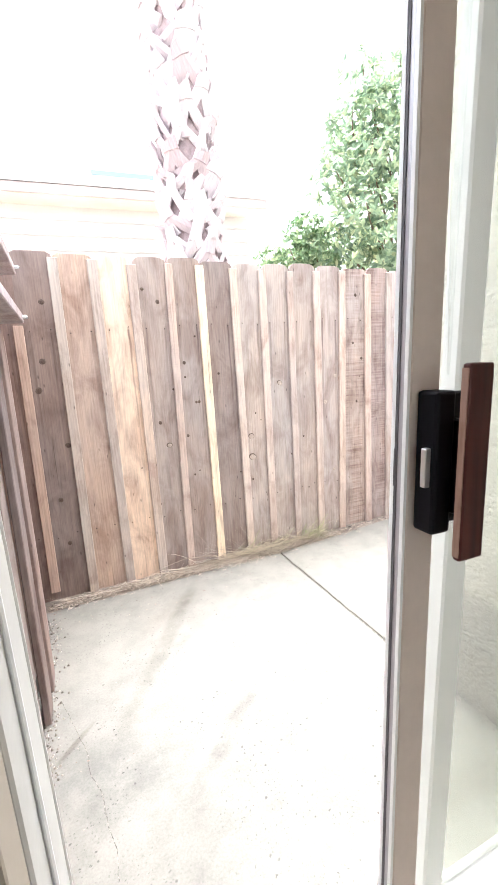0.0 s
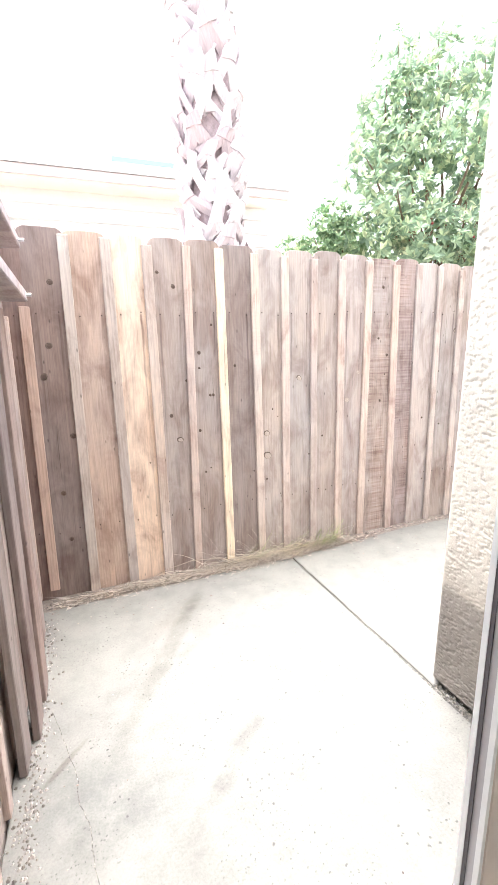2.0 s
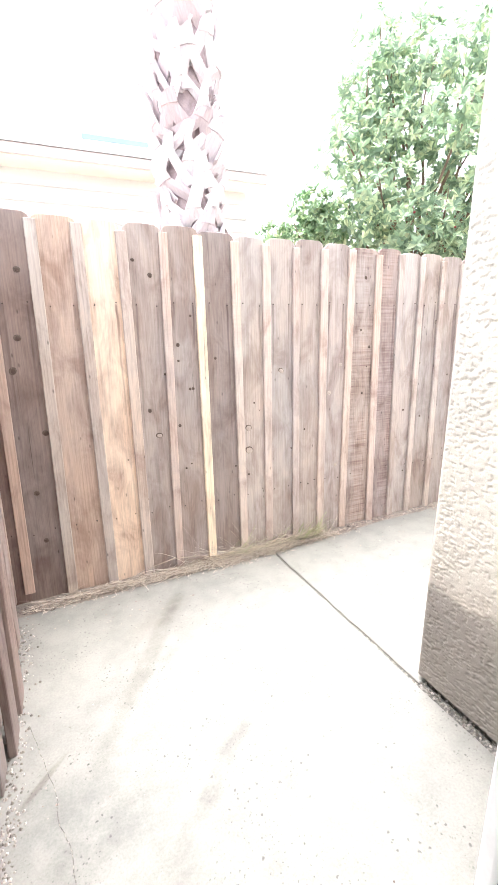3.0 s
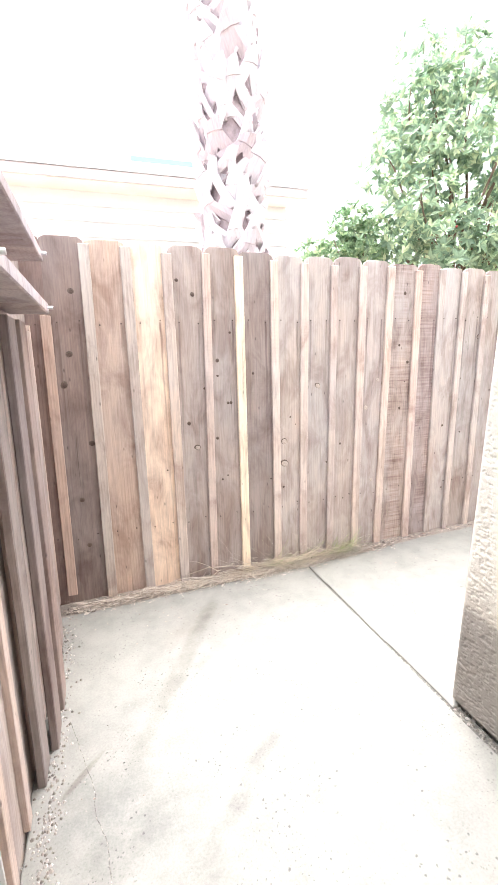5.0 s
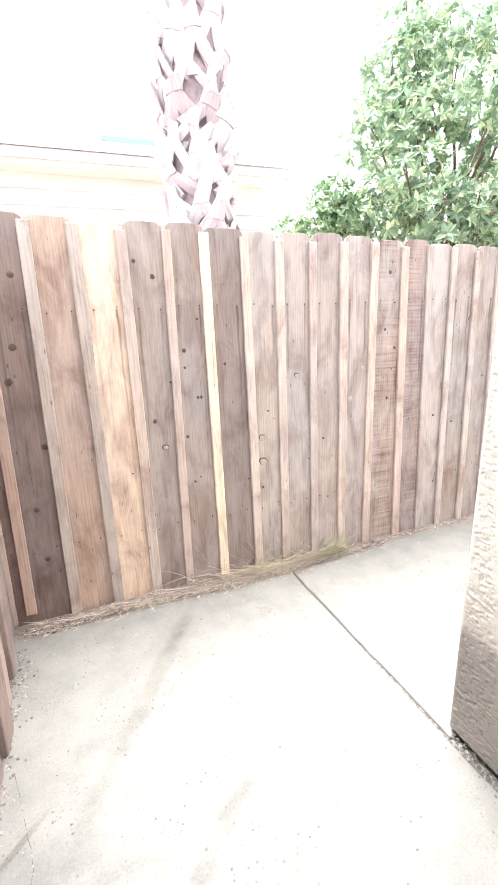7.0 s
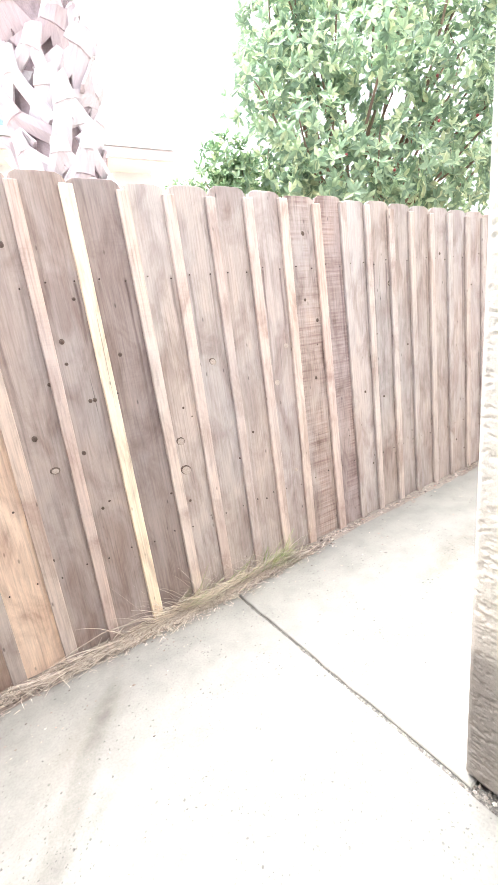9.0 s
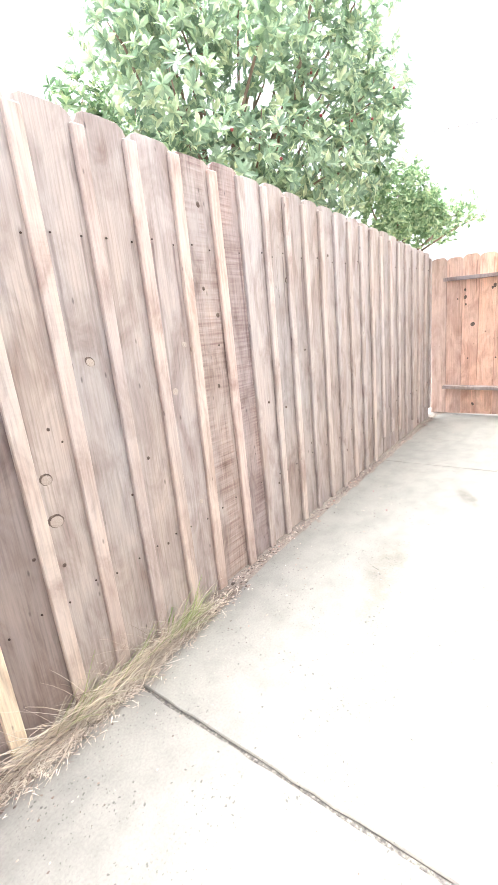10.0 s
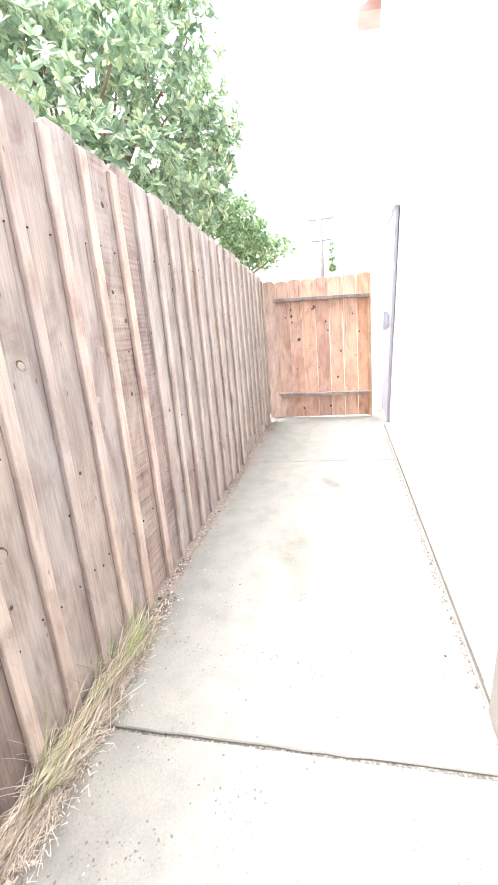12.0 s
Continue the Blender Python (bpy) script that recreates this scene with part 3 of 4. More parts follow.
# ---- gate at the end of the alley ----
gate = empty("wooden_gate", 5.53, 2.5, 0.0, label="orange-brown cedar gate with two flat rails", category="gate")
GM = pose(0, 0, 0, 0, 0, -96.5)   # local x runs across the gate
gate.matrix_basis = pose(5.53, 2.5, 0) @ GM
gtones = [(0.44, 0.31, 0.255), (0.54, 0.36, 0.28), (0.6, 0.4, 0.305), (0.48, 0.315, 0.255), (0.62, 0.42, 0.315), (0.64, 0.44, 0.33), (0.6, 0.35, 0.24), (0.38, 0.29, 0.25)]
for i in range(-1, 7):
    w = 0.1545
    b = part("board", dog_ear(w - 0.004, 1.6 - 0.006 * i + random.uniform(-0.006, 0.006), 0.018, 0.03), GATE_WOOD, gate, at=pose(0.02 + w * (i + 0.5), 0, 0.01 + 0.003 * i))
    b.color = (*(min(1.0, c * 1.34) for c in gtones[i]), 1)
for z, tilt, tone in ((1.385, 2.4, (0.31, 0.255, 0.25)), (0.285, 0.5, (0.36, 0.3, 0.28))):
    r = part("rail", boxed(0.01, 1.09, -0.075, -0.001, 0, 0.036, bevel=0.003), GATE_WOOD, gate, at=pose(0, 0, z, 0, tilt, 0))
    r.color = (*tone, 1)
r = part("stile", boxed(1.06, 1.1, -0.05, -0.002, 0, 1.3, bevel=0.003), GATE_WOOD, gate, at=pose(0, 0, 0.03))
r.color = (0.6, 0.4, 0.26, 1)
for x, z, k in ((0.2, 1.28, 8), (0.205, 1.21, 11), (0.13, 1.2, 6), (0.21, 1.14, 7), (0.28, 0.94, 15), (0.47, 1.29, 11), (0.45, 1.27, 8), (0.6, 1.12, 9), (0.62, 1.02, 8), (0.4, 0.86, 5), (0.76, 0.78, 9), (0.72, 0.48, 11),
                (0.9, 1.18, 6), (0.97, 0.98, 7), (0.93, 0.72, 6), (0.5, 0.6, 6), (0.24, 0.6, 6), (0.3, 0.12, 10), (0.62, 0.14, 9)):
    part("knot", HALO_MESH, None, gate, at=pose(x, -0.0008, z, 0, random.uniform(-30, 30), 0) @ Matrix.Diagonal((k / 800, 0.002, k / 700 * random.uniform(0.9, 1.4), 1)))
    part("knot", KNOT_MESH, None, gate, at=pose(x + 0.002, -0.001, z) @ Matrix.Diagonal((k / 1900, 0.0026, k / 1500, 1)))
post = part("gate_post", boxed(-0.05, 0.05, -0.05, 0.05, 0, 1.5, bevel=0.004), WOOD, None, at=pose(5.6, 2.54, -0.02))
post.color = (0.33, 0.27, 0.24, 1)
tagged(post, "grey weathered square fence post beside the gate", "post")

hinge_post = part("gate_post", boxed(-0.03, 0.03, -0.028, 0.085, 0, 1.62, bevel=0.005), ALU, None, at=pose(5.72, 1.3, -0.002))
tagged(hinge_post, "white painted hinge post between the gate and the stucco wall", "post")

# ---- own house: stucco walls, sliding door, room ----
FX, FY, WALLTOP = 1.25, 1.318, 4.9
LEAN = Matrix(((1, 0, 0, 0), (0, 1, -0.048, 0), (0, 0, 1, 0), (0, 0, 0, 1)))   # the old walls lean back as they rise


def wall(name, x0, x1, y0, y1, z0, z1, mat, label, bevel=0.006, cat="wall"):
    return tagged(part(name, boxed(x0, x1, y0, y1, z0, z1, bevel=bevel, seg=2), mat), label, cat, kind="structure")


recess = wall("wall_recess", FX, FX + 0.16, 0.62, 1.334, 0.01, 2.7, STUCCO, "cream skip-trowel stucco wall, grey and dirty near the ground", 0.014)
recess.data.transform(LEAN)
# trowelled coat: flat islands of plaster standing a few millimetres proud of the scratch coat
coat, NY, NZ = bmesh.new(), 230, 760
cells = []
for k in range(NZ + 1):
    z = 0.012 + 2.68 * (k / NZ) ** 1.25
    line = []
    for j in range(NY + 1):
        y = 0.622 + 0.706 * j / NY
        q = Vector((y * 46, z * 84, 3.1))
        v = noise.noise(q) * 0.62 + noise.noise(q * 2.3 + Vector((7, 2, 5))) * 0.34 + noise.noise(q * 5.1) * 0.16
        h = min(max((v + 0.2 + 0.2 * noise.noise(q * 0.2)) / 0.12, 0.0), 1.0)
        edge = min(1.0, min(j, NY - j) / 3, min(k, NZ - k) / 3)
        line.append(coat.verts.new((FX - (0.0015 + 0.003 * h + 0.0015 * noise.noise(q * 0.6)) * edge - 0.0005, y, z)))
    cells.append(line)
for a, b in zip(cells, cells[1:]):
    for j in range(NY):
        coat.faces.new((a[j], b[j], b[j + 1], a[j + 1])).smooth = True
part("stucco_coat", coat, STUCCO, recess).data.transform(LEAN)
wall("wall_alley", FX + 0.24, 7.2, FY - 0.18, FY, 0.035, WALLTOP, STUCCO_CLEAN, "pale cream stucco house wall along the alley", 0.006)
wall("wall_alley_return", FX + 0.12, FX + 0.24, FY - 0.12, FY + 0.004, 0.035, 2.7, STUCCO_CLEAN, "pale cream stucco wall end", 0.003)
wall("foundation", FX + 0.02, 4.95, 0.62, 1.317, -0.1, 0.035, CONCRETE, "grey concrete footing under the stucco", 0.0, "foundation")
wall("joint_wall_foot", FX + 0.1, 4.9, 1.312, 1.325, -0.01, 0.005, SOIL, "gritty brown joint between the slab and the stucco wall", 0.0, "grit")
wall("wall_alley_end", 7.02, 7.2, -3.0, FY - 0.18, 0.0, WALLTOP, STUCCO_CLEAN, "cream stucco end wall of the house", 0.0)
wall("wall_upper", 1.56, 1.7, -3.0, FY - 0.18, 2.5, WALLTOP, STUCCO_CLEAN, "cream stucco upper wall of the house", 0.0)
wall("wall_door_head", -0.9, FX, 0.42, 0.62, 2.08, 2.7, STUCCO_CLEAN, "cream stucco wall above the sliding door", 0.004)
wall("wall_door_side", -0.9, -0.045, 0.42, 0.6, 0.0, 2.08, STUCCO, "cream stucco wall beside the sliding door", 0.004)
wall("roof_low", -1.0, 1.56, -2.8, 0.62, 2.7, 2.8, ROOFING, "pale flat roof over the room", 0.0, "roof")
wall("roof_high", 1.56, 7.2, -3.0, FY, WALLTOP, WALLTOP + 0.12, ROOFING, "pale flat house roof", 0.0, "roof")

SKEW = Matrix.Translation((FX + 0.24, FY, 0)) @ pose(0, 0, 0, 0, 0, -1.0) @ Matrix.Translation((-FX - 0.24, -FY, 0))
bpy.data.objects["wall_alley"].matrix_basis = SKEW
for side_name in ("wall_alley", "wall_alley_return"):
    bpy.data.objects[side_name].data.transform(LEAN)

# sliding door set into the wall
door = empty("sliding_door", 0.0, 0.5, 0.0, label="half-open aluminium sliding glass door with black latch and wooden pull", category="sliding door")
part("jamb", boxed(-0.045, -0.03, -0.082, 0.075, 0.0, 2.08, bevel=0.003), JAMB, door, "white aluminium jamb")
part("jamb_rib", boxed(-0.03, -0.0245, -0.022, -0.014, 0.05, 2.06, bevel=0.002), ALU, door, "white aluminium rib")
part("jamb_caulk", boxed(-0.05, -0.028, 0.075, 0.082, 0.0, 2.08, bevel=0.002), JAMB, door, "white caulk edge")
part("head", boxed(-0.03, 1.29, -0.1, 0.1, 2.04, 2.08, bevel=0.003), ALU, door, "white aluminium head")
part("sill", boxed(-0.03, 1.25, -0.1, 0.155, 0.0, 0.045, bevel=0.004), ALU, door, "white aluminium threshold")
for y in (-0.045, 0.03, 0.115, 0.145):
    part("track", boxed(-0.028, 1.248, y - 0.005, y + 0.005, 0.045, 0.066, bevel=0.002), ALU, door, "aluminium track ridge")
part("fixed_stile", boxed(-0.025, 0.027, 0.055, 0.09, 0.0, 1.97, bevel=0.004), ALU, door, "white fixed stile", pose(0.572, 0, 0.066, 0, 3.4, 0))
# grey strips between the tracks paint the shade of the recesses
for y in (0.072, 0.13):
    part("groove_shade", boxed(-0.028, 1.247, y - 0.012, y + 0.012, 0.0452, 0.0475), CHANNEL, door, "grey strip standing in for shade in the track groove")
part("fixed_jamb", boxed(1.25, 1.289, 0.05, 0.095, 0.066, 2.04, bevel=0.004), ALU, door, "white fixed stile")
part("fixed_rail", boxed(0.622, 1.25, 0.055, 0.09, 0.066, 0.13, bevel=0.004), ALU, door, "white fixed bottom rail")
pane = part("fixed_pane", boxed(0.617, 1.255, 0.07, 0.075, 0.125, 2.04), GLASS, door, "clear glass pane")
pane.visible_shadow = False
PANEL = pose(0.347, -0.05, 0.075, 0, 2.6, 0)
part("stile", boxed(0.003, 0.047, -0.02, 0.004, 0, 1.95, bevel=0.002), BRONZE, door, "beige anodised stile", PANEL)
part("edge_strip", boxed(-0.001, 0.003, -0.0195, -0.014, 0, 1.95), ALU, door, "white edge strip", PANEL)
part("channel", boxed(0.0005, 0.003, -0.014, -0.006, 0, 1.95), CHANNEL, door, "grey metal channel", PANEL)
part("gasket", boxed(-0.0005, 0.003, -0.006, -0.002, 0, 1.95), GASKET, door, "dark rubber gasket", PANEL)
part("edge_lip", boxed(-0.001, 0.003, -0.002, 0.0038, 0, 1.95), ALU, door, "white edge strip", PANEL)
part("back_stile", boxed(0.86, 0.905, -0.02, 0.012, 0, 1.95, bevel=0.002), BRONZE, door, "beige anodised stile", PANEL)
part("bottom_rail", boxed(0.047, 0.86, -0.018, 0.01, 0, 0.07, bevel=0.002), ALU, door, "white bottom rail", PANEL)
part("top_rail", boxed(0.047, 0.86, -0.018, 0.01, 1.88, 1.95, bevel=0.002), ALU, door, "white top rail", PANEL)
pane = part("pane", boxed(0.045, 0.862, -0.006, -0.001, 0.065, 1.885), GLASS, door, "clear glass pane", PANEL)
pane.visible_shadow = False
GRIP = pose(0.353, -0.05, 0.075, 0, 2.6, 0)
lock = part("latch_case", boxed(0.006, 0.034, -0.05, -0.0205, 1.011, 1.172, bevel=0.004, seg=2), BLACK, door, "black plastic latch case", GRIP)
part("latch_lever", boxed(-0.001, 0.0068, -0.044, -0.036, 1.066, 1.11, bevel=0.001), STEEL, lock, "bright steel thumb lever")
part("back_plate", boxed(0.032, 0.075, -0.034, -0.0205, 1.015, 1.169, bevel=0.002), BLACK, door, "black plastic back plate", GRIP)
pull = part("pull", boxed(0.0175, 0.053, -0.078, -0.068, 0.989, 1.201, bevel=0.003, seg=2), REDWOOD, door, "red-brown varnished wooden pull", GRIP)
part("pull_edge", boxed(0.0163, 0.0177, -0.0768, -0.0692, 0.994, 1.196), EDGEWOOD, pull, "worn bare wood edge")
part("standoff", boxed(0.04, 0.052, -0.068, -0.033, 1.03, 1.14, bevel=0.002), BLACK, door, "black standoff", GRIP)
part("keeper", boxed(-0.0015, 0.0, -0.004, -0.001, 1.06, 1.105, bevel=0.001), GASKET, door, "dark latch hook", PANEL)

# room behind the door
wall("floor_inside", -0.9, 1.45, -2.7, 0.4, -0.1, 0.05, FLOORMAT, "tan interior floor", 0.0, "floor")
wall("ceiling", -0.9, 1.45, -2.7, 0.4, 2.4, 2.5, CEILPAINT, "white room ceiling", 0.0, "ceiling")
# back wall is left open for an unseen window, added to brighten the interior
wall("wall_room_back", -0.9, 1.45, -2.8, -2.7, -0.1, 0.8, DRYWALL, "beige painted wall below the added rear window", 0.0)
wall("wall_room_back_top", -0.9, 1.45, -2.8, -2.7, 2.2, 2.5, DRYWALL, "beige painted wall over the added rear window", 0.0)
wall("wall_room_back_left", -0.9, -0.6, -2.8, -2.7, 0.8, 2.2, DRYWALL, "beige painted wall beside the added rear window", 0.0)
wall("wall_room_back_right", 1.2, 1.45, -2.8, -2.7, 0.8, 2.2, DRYWALL, "beige painted wall beside the added rear window", 0.0)
# added pane, never in view; sky light through it reaches the door stile
rear = wall("window_unseen_rear", -0.6, 1.2, -2.755, -2.75, 0.8, 2.2, GLASS, "clear unseen rear window added to light the room", 0.0, "window")
rear.visible_shadow = False
wall("wall_room_left", -1.0, -0.9, -2.8, 0.42, -0.1, 2.5, DRYWALL, "beige painted room wall", 0.0)
wall("wall_room_right", 1.45, 1.55, -2.8, 0.62, -0.1, 2.5, DRYWALL, "beige painted room wall", 0.0)
# this return takes the darkened beige in place of real shade
wall("wall_room_front", -0.9, -0.033, 0.36, 0.4175, 0.05, 2.4, SHADED_DRYWALL, "beige wall return beside the door, coloured darker for its shade", 0.004)
wall("wall_room_head", -0.036, 1.29, 0.385, 0.418, 2.085, 2.4, DRYWALL, "beige painted wall over the door", 0.004)
wall("wall_room_pier", 1.292, 1.45, 0.385, 0.6, 0.05, 2.4, DRYWALL, "beige painted pier beside the door", 0.004)

# far door on the alley wall
fd = empty("security_door", 5.45, FY - 0.069, 0.0, label="grey metal sliding door in a white frame on the alley wall", category="door")
fd.matrix_basis = fd.matrix_basis @ pose(0, 0, 0, 2.5, 0, -1.0)
part("frame", boxed(-0.46, -0.42, 0.001, 0.03, 0.02, 2.12, bevel=0.003), DOORGREY, fd, "grey lavender door frame")
part("frame", boxed(0.42, 0.47, 0.001, 0.05, 0.02, 2.12, bevel=0.004), ALU, fd, "white door frame")
part("frame_head", boxed(-0.48, 0.49, 0.001, 0.055, 2.12, 2.17, bevel=0.004), ALU, fd, "white door frame")
part("threshold", boxed(-0.42, 0.42, 0.001, 0.028, 0.0, 0.03, bevel=0.003), ALU, fd, "white threshold")
leaf = part("door_leaf", boxed(-0.42, 0.42, 0.004, 0.026, 0.03, 2.12, bevel=0.003), DOORGREY, fd, "grey lavender door leaf")
part("handle", boxed(0.02, 0.05, 0.026, 0.075, 0.97, 1.17, bevel=0.004), CHANNEL, leaf, "grey handle")
part("handle", boxed(-0.2, -0.17, 0.026, 0.055, 1.0, 1.14, bevel=0.004), CHANNEL, leaf, "grey handle")
hood = part("vent_hood", prism([(0.0, 0.0), (0.22, 0.0), (0.22, 0.02), (0.0, 0.05)], 0.2, "x", -0.1), CHANNEL, None, at=pose(6.6, FY - 0.21, 2.46))
tagged(hood, "small grey metal vent hood on the stucco wall", "vent")
eave = empty("eave_corner", 7.1, FY - 0.151, 4.74, label="red-brown painted roof eave corner high on the house", category="eave")
part("rafter_tail", prism([(-0.35, 0.0), (0.245, 0.05), (0.245, 0.1), (-0.35, 0.28)], 0.4, "x", 0.0), REDPAINT, eave, "red-brown rafter tail")
part("gutter_strap", boxed(0.0, 0.02, 0.236, 0.244, 0.1, 0.5), STEEL, eave, "thin grey strap")

# ---- palm trunk behind the fence ----
palm = empty("palm_tree", 0.995, 3.06, -0.03, label="tall palm trunk covered in criss-cross cut leaf bases", category="palm tree")
core = bmesh.new()
tube(core, [(0, 0, 0), (0.004, 0, 1.5), (0.01, 0, 3.0), (0.015, 0.01, 4.5), (0.02, 0.01, 6.0)], [0.175, 0.155, 0.15, 0.147, 0.14], 20)
part("trunk", core, PALMCORE, palm, "fibrous brown palm trunk")


def palm_boot(spread, wide):
    """A cut leaf base: two strap legs that part downwards round the trunk and meet in a stub that stands off."""
    bm = bmesh.new()

    def strap(line, widths, thick):
        lo, hi = [], []
        for (x, y, z), (wx, wz) in zip(line, widths):
            lo.append([bm.verts.new((x - wx, y, z - wz)), bm.verts.new((x, y - thick, z)), bm.verts.new((x + wx, y, z + wz))])
            hi.append([bm.verts.new((x - wx, y + thick, z - wz)), bm.verts.new((x + wx, y + thick, z + wz))])
        for a, b, c, d in zip(lo, lo[1:], hi, hi[1:]):
            for q in ((a[0], a[1], b[1], b[0]), (a[1], a[2], b[2], b[1]), (c[0], a[0], b[0], d[0]), (a[2], c[1], d[1], b[2]), (c[1], c[0], d[0], d[1])):
                bm.faces.new(q)
        bm.faces.new((lo[0][0], lo[0][1], lo[0][2], hi[0][1], hi[0][0]))
        bm.faces.new((lo[-1][2], lo[-1][1], lo[-1][0], hi[-1][0], hi[-1][1]))

    for sgn in (-1, 1):
        leg = [(sgn * spread * (1 - f) ** 1.2, 0.04 * (1 - f) ** 2 - 0.012 - 0.04 * f, -0.02 + 0.17 * f) for f in (0, 0.3, 0.6, 0.85, 1.0)]
        strap(leg, [(wide * k, wide * 0.35 * k * sgn) for k in (1.0, 0.95, 0.85, 0.8, 0.7)], 0.01)
    strap([(0, -0.05, 0.12), (0.004, -0.06, 0.16), (0.008, -0.07, 0.19)], [(wide * 1.25, 0), (wide * 1.1, 0.002), (wide * 0.95, 0.012)], 0.014)
    bmesh.ops.recalc_face_normals(bm, faces=bm.faces)
    return mesh_of("leaf_base", bm, BOOT)


boots = [palm_boot(0.1, 0.036), palm_boot(0.118, 0.043), palm_boot(0.088, 0.05), palm_boot(0.13, 0.032)]
TURNS = 7
for i in range(300):
    row, col = divmod(i, TURNS)
    z = 0.2 + row * 0.12 + random.uniform(-0.035, 0.035)
    a = (col + 0.5 * (row % 2)) * 360 / TURNS + random.uniform(-13, 13) + row * 4
    k = random.uniform(0.75, 1.08)
    part("leaf_base", random.choice(boots), None, palm,
         at=pose(0.004 * z, 0, z, 0, 0, a) @ pose(0, -0.154, 0, random.uniform(-4, 7), random.uniform(-34, 34), random.uniform(-12, 12)) @ Matrix.Diagonal((k, k, k * random.uniform(0.9, 1.2), 1)))


# ---- leafy trees ----
def leaf_template(length, width):
    """Folded, slightly drooping leaf: eight points along its two halves."""
    v = [(0, 0, 0), (-width, length * 0.35, 0.12 * width), (0, length * 0.4, -0.15 * width), (width, length * 0.35, 0.12 * width),
         (-width * 0.9, length * 0.7, 0.05 * width), (0, length * 0.75, -0.3 * width), (width * 0.9, length * 0.7, 0.05 * width), (0, length, -0.7 * width)]
    f = [(0, 2, 1), (0, 3, 2), (1, 2, 5, 4), (2, 3, 6, 5), (4, 5, 7), (5, 6, 7)]
    return np.array(v), f


def leaf_crown(name, spots, size, per, mat, seed, facing=None):
    """Whorls of leaves at the spots (numpy rows of place and outward direction), all one mesh."""
    rng = np.random.default_rng(seed)
    tv, tf = leaf_template(1.0, 0.19)
    verts, faces = [], []
    for place, out in spots:
        out = out / (np.linalg.norm(out) + 1e-9)
        axis = out + rng.normal(0, 0.35, 3) + np.array((0, 0, 0.35))
        axis /= np.linalg.norm(axis)
        side_v = np.cross(axis, rng.normal(0, 1, 3))
        side_v /= np.linalg.norm(side_v)
        fwd = np.cross(side_v, axis)
        n = int(rng.integers(per - 2, per + 2))
        a0 = rng.uniform(0, 6.28)
        for q in range(n):
            a = a0 + 6.283 * q / n + rng.normal(0, 0.2)
            radial = math.cos(a) * side_v + math.sin(a) * fwd
            tilt = rng.uniform(0.1, 0.75)
            d = radial * math.cos(tilt) + axis * math.sin(tilt)
            nrm = axis * math.cos(tilt) - radial * math.sin(tilt)
            sx = np.cross(d, nrm)
            s = size * rng.uniform(0.65, 1.2)
            start = sum_len[0]
            pts = place + s * (tv[:, 0:1] * sx + tv[:, 1:2] * d + tv[:, 2:3] * nrm)
            verts.append((pts, 0))
            faces.extend([tuple(i + start for i in f) for f in tf])
            sum_len[0] += len(pts)
    return raw_mesh(name, np.concatenate([p for p, _ in verts]), faces, mat)


def crown_spots(clumps, count, seed, gaps=()):
    """Whorl places on the shells of the clumps (x, y, z, radius), none inside the gaps."""
    rng = np.random.default_rng(seed)
    weights = np.array([c[3] ** 2 for c in clumps])
    pick = rng.choice(len(clumps), count, p=weights / weights.sum())
    spots = []
    for i in pick:
        x, y, z, r = clumps[i]
        d = rng.normal(0, 1, 3)
        d /= np.linalg.norm(d)
        place = np.array((x, y, z)) + d * r * rng.uniform(0.6, 1.15) * np.array((1, 1, 0.85))
        if all(np.linalg.norm(place - np.array(g[:3])) > g[3] for g in gaps):
            spots.append((place, d))
    return spots


def tree(name, base, clumps, count, size, per, mat, seed, label, fork=1.4, fruits=(), girth=0.6, gaps=()):
    t = empty(name, *base, label=label, category="tree")
    rng = random.Random(seed)
    b = Vector(base)
    trunk = bmesh.new()
    top = Vector((rng.uniform(-0.1, 0.1), rng.uniform(-0.1, 0.1), fork))
    tube(trunk, [(0, 0, 0), (0.03, 0.02, fork * 0.5), tuple(top)], [0.085, 0.065, 0.05], 10)
    part("trunk", trunk, BARK, t, "brown bark trunk")
    for c in clumps:
        end = Vector(c[:3]) - b
        arm = bmesh.new()
        midp = top.lerp(end, 0.5) + Vector((rng.uniform(-0.12, 0.12), rng.uniform(-0.12, 0.12), rng.uniform(-0.05, 0.12)))
        tube(arm, [tuple(top), tuple(midp), tuple(end), tuple(end + Vector((rng.uniform(-0.1, 0.1), rng.uniform(-0.1, 0.1), c[3] * 0.6)))], [0.036 * girth, 0.022 * girth, 0.012 * girth, 0.004 * girth], 6)
        part("limb", arm, BARK, t, "brown bark limb")
    sum_len[0] = 0
    me = leaf_crown("crown", crown_spots(clumps, count, seed, gaps), size, per, mat, seed)
    ob = part("crown", me, None, t, "dense whorled green foliage")
    ob.matrix_basis = Matrix.Translation(-b)
    tagged(ob, kind="stuff")
    for fx, fy, fz in fruits:
        part("fruit", FRUIT, None, t, "small red fruit", Matrix.Translation(Vector((fx, fy, fz)) - b))
    return t


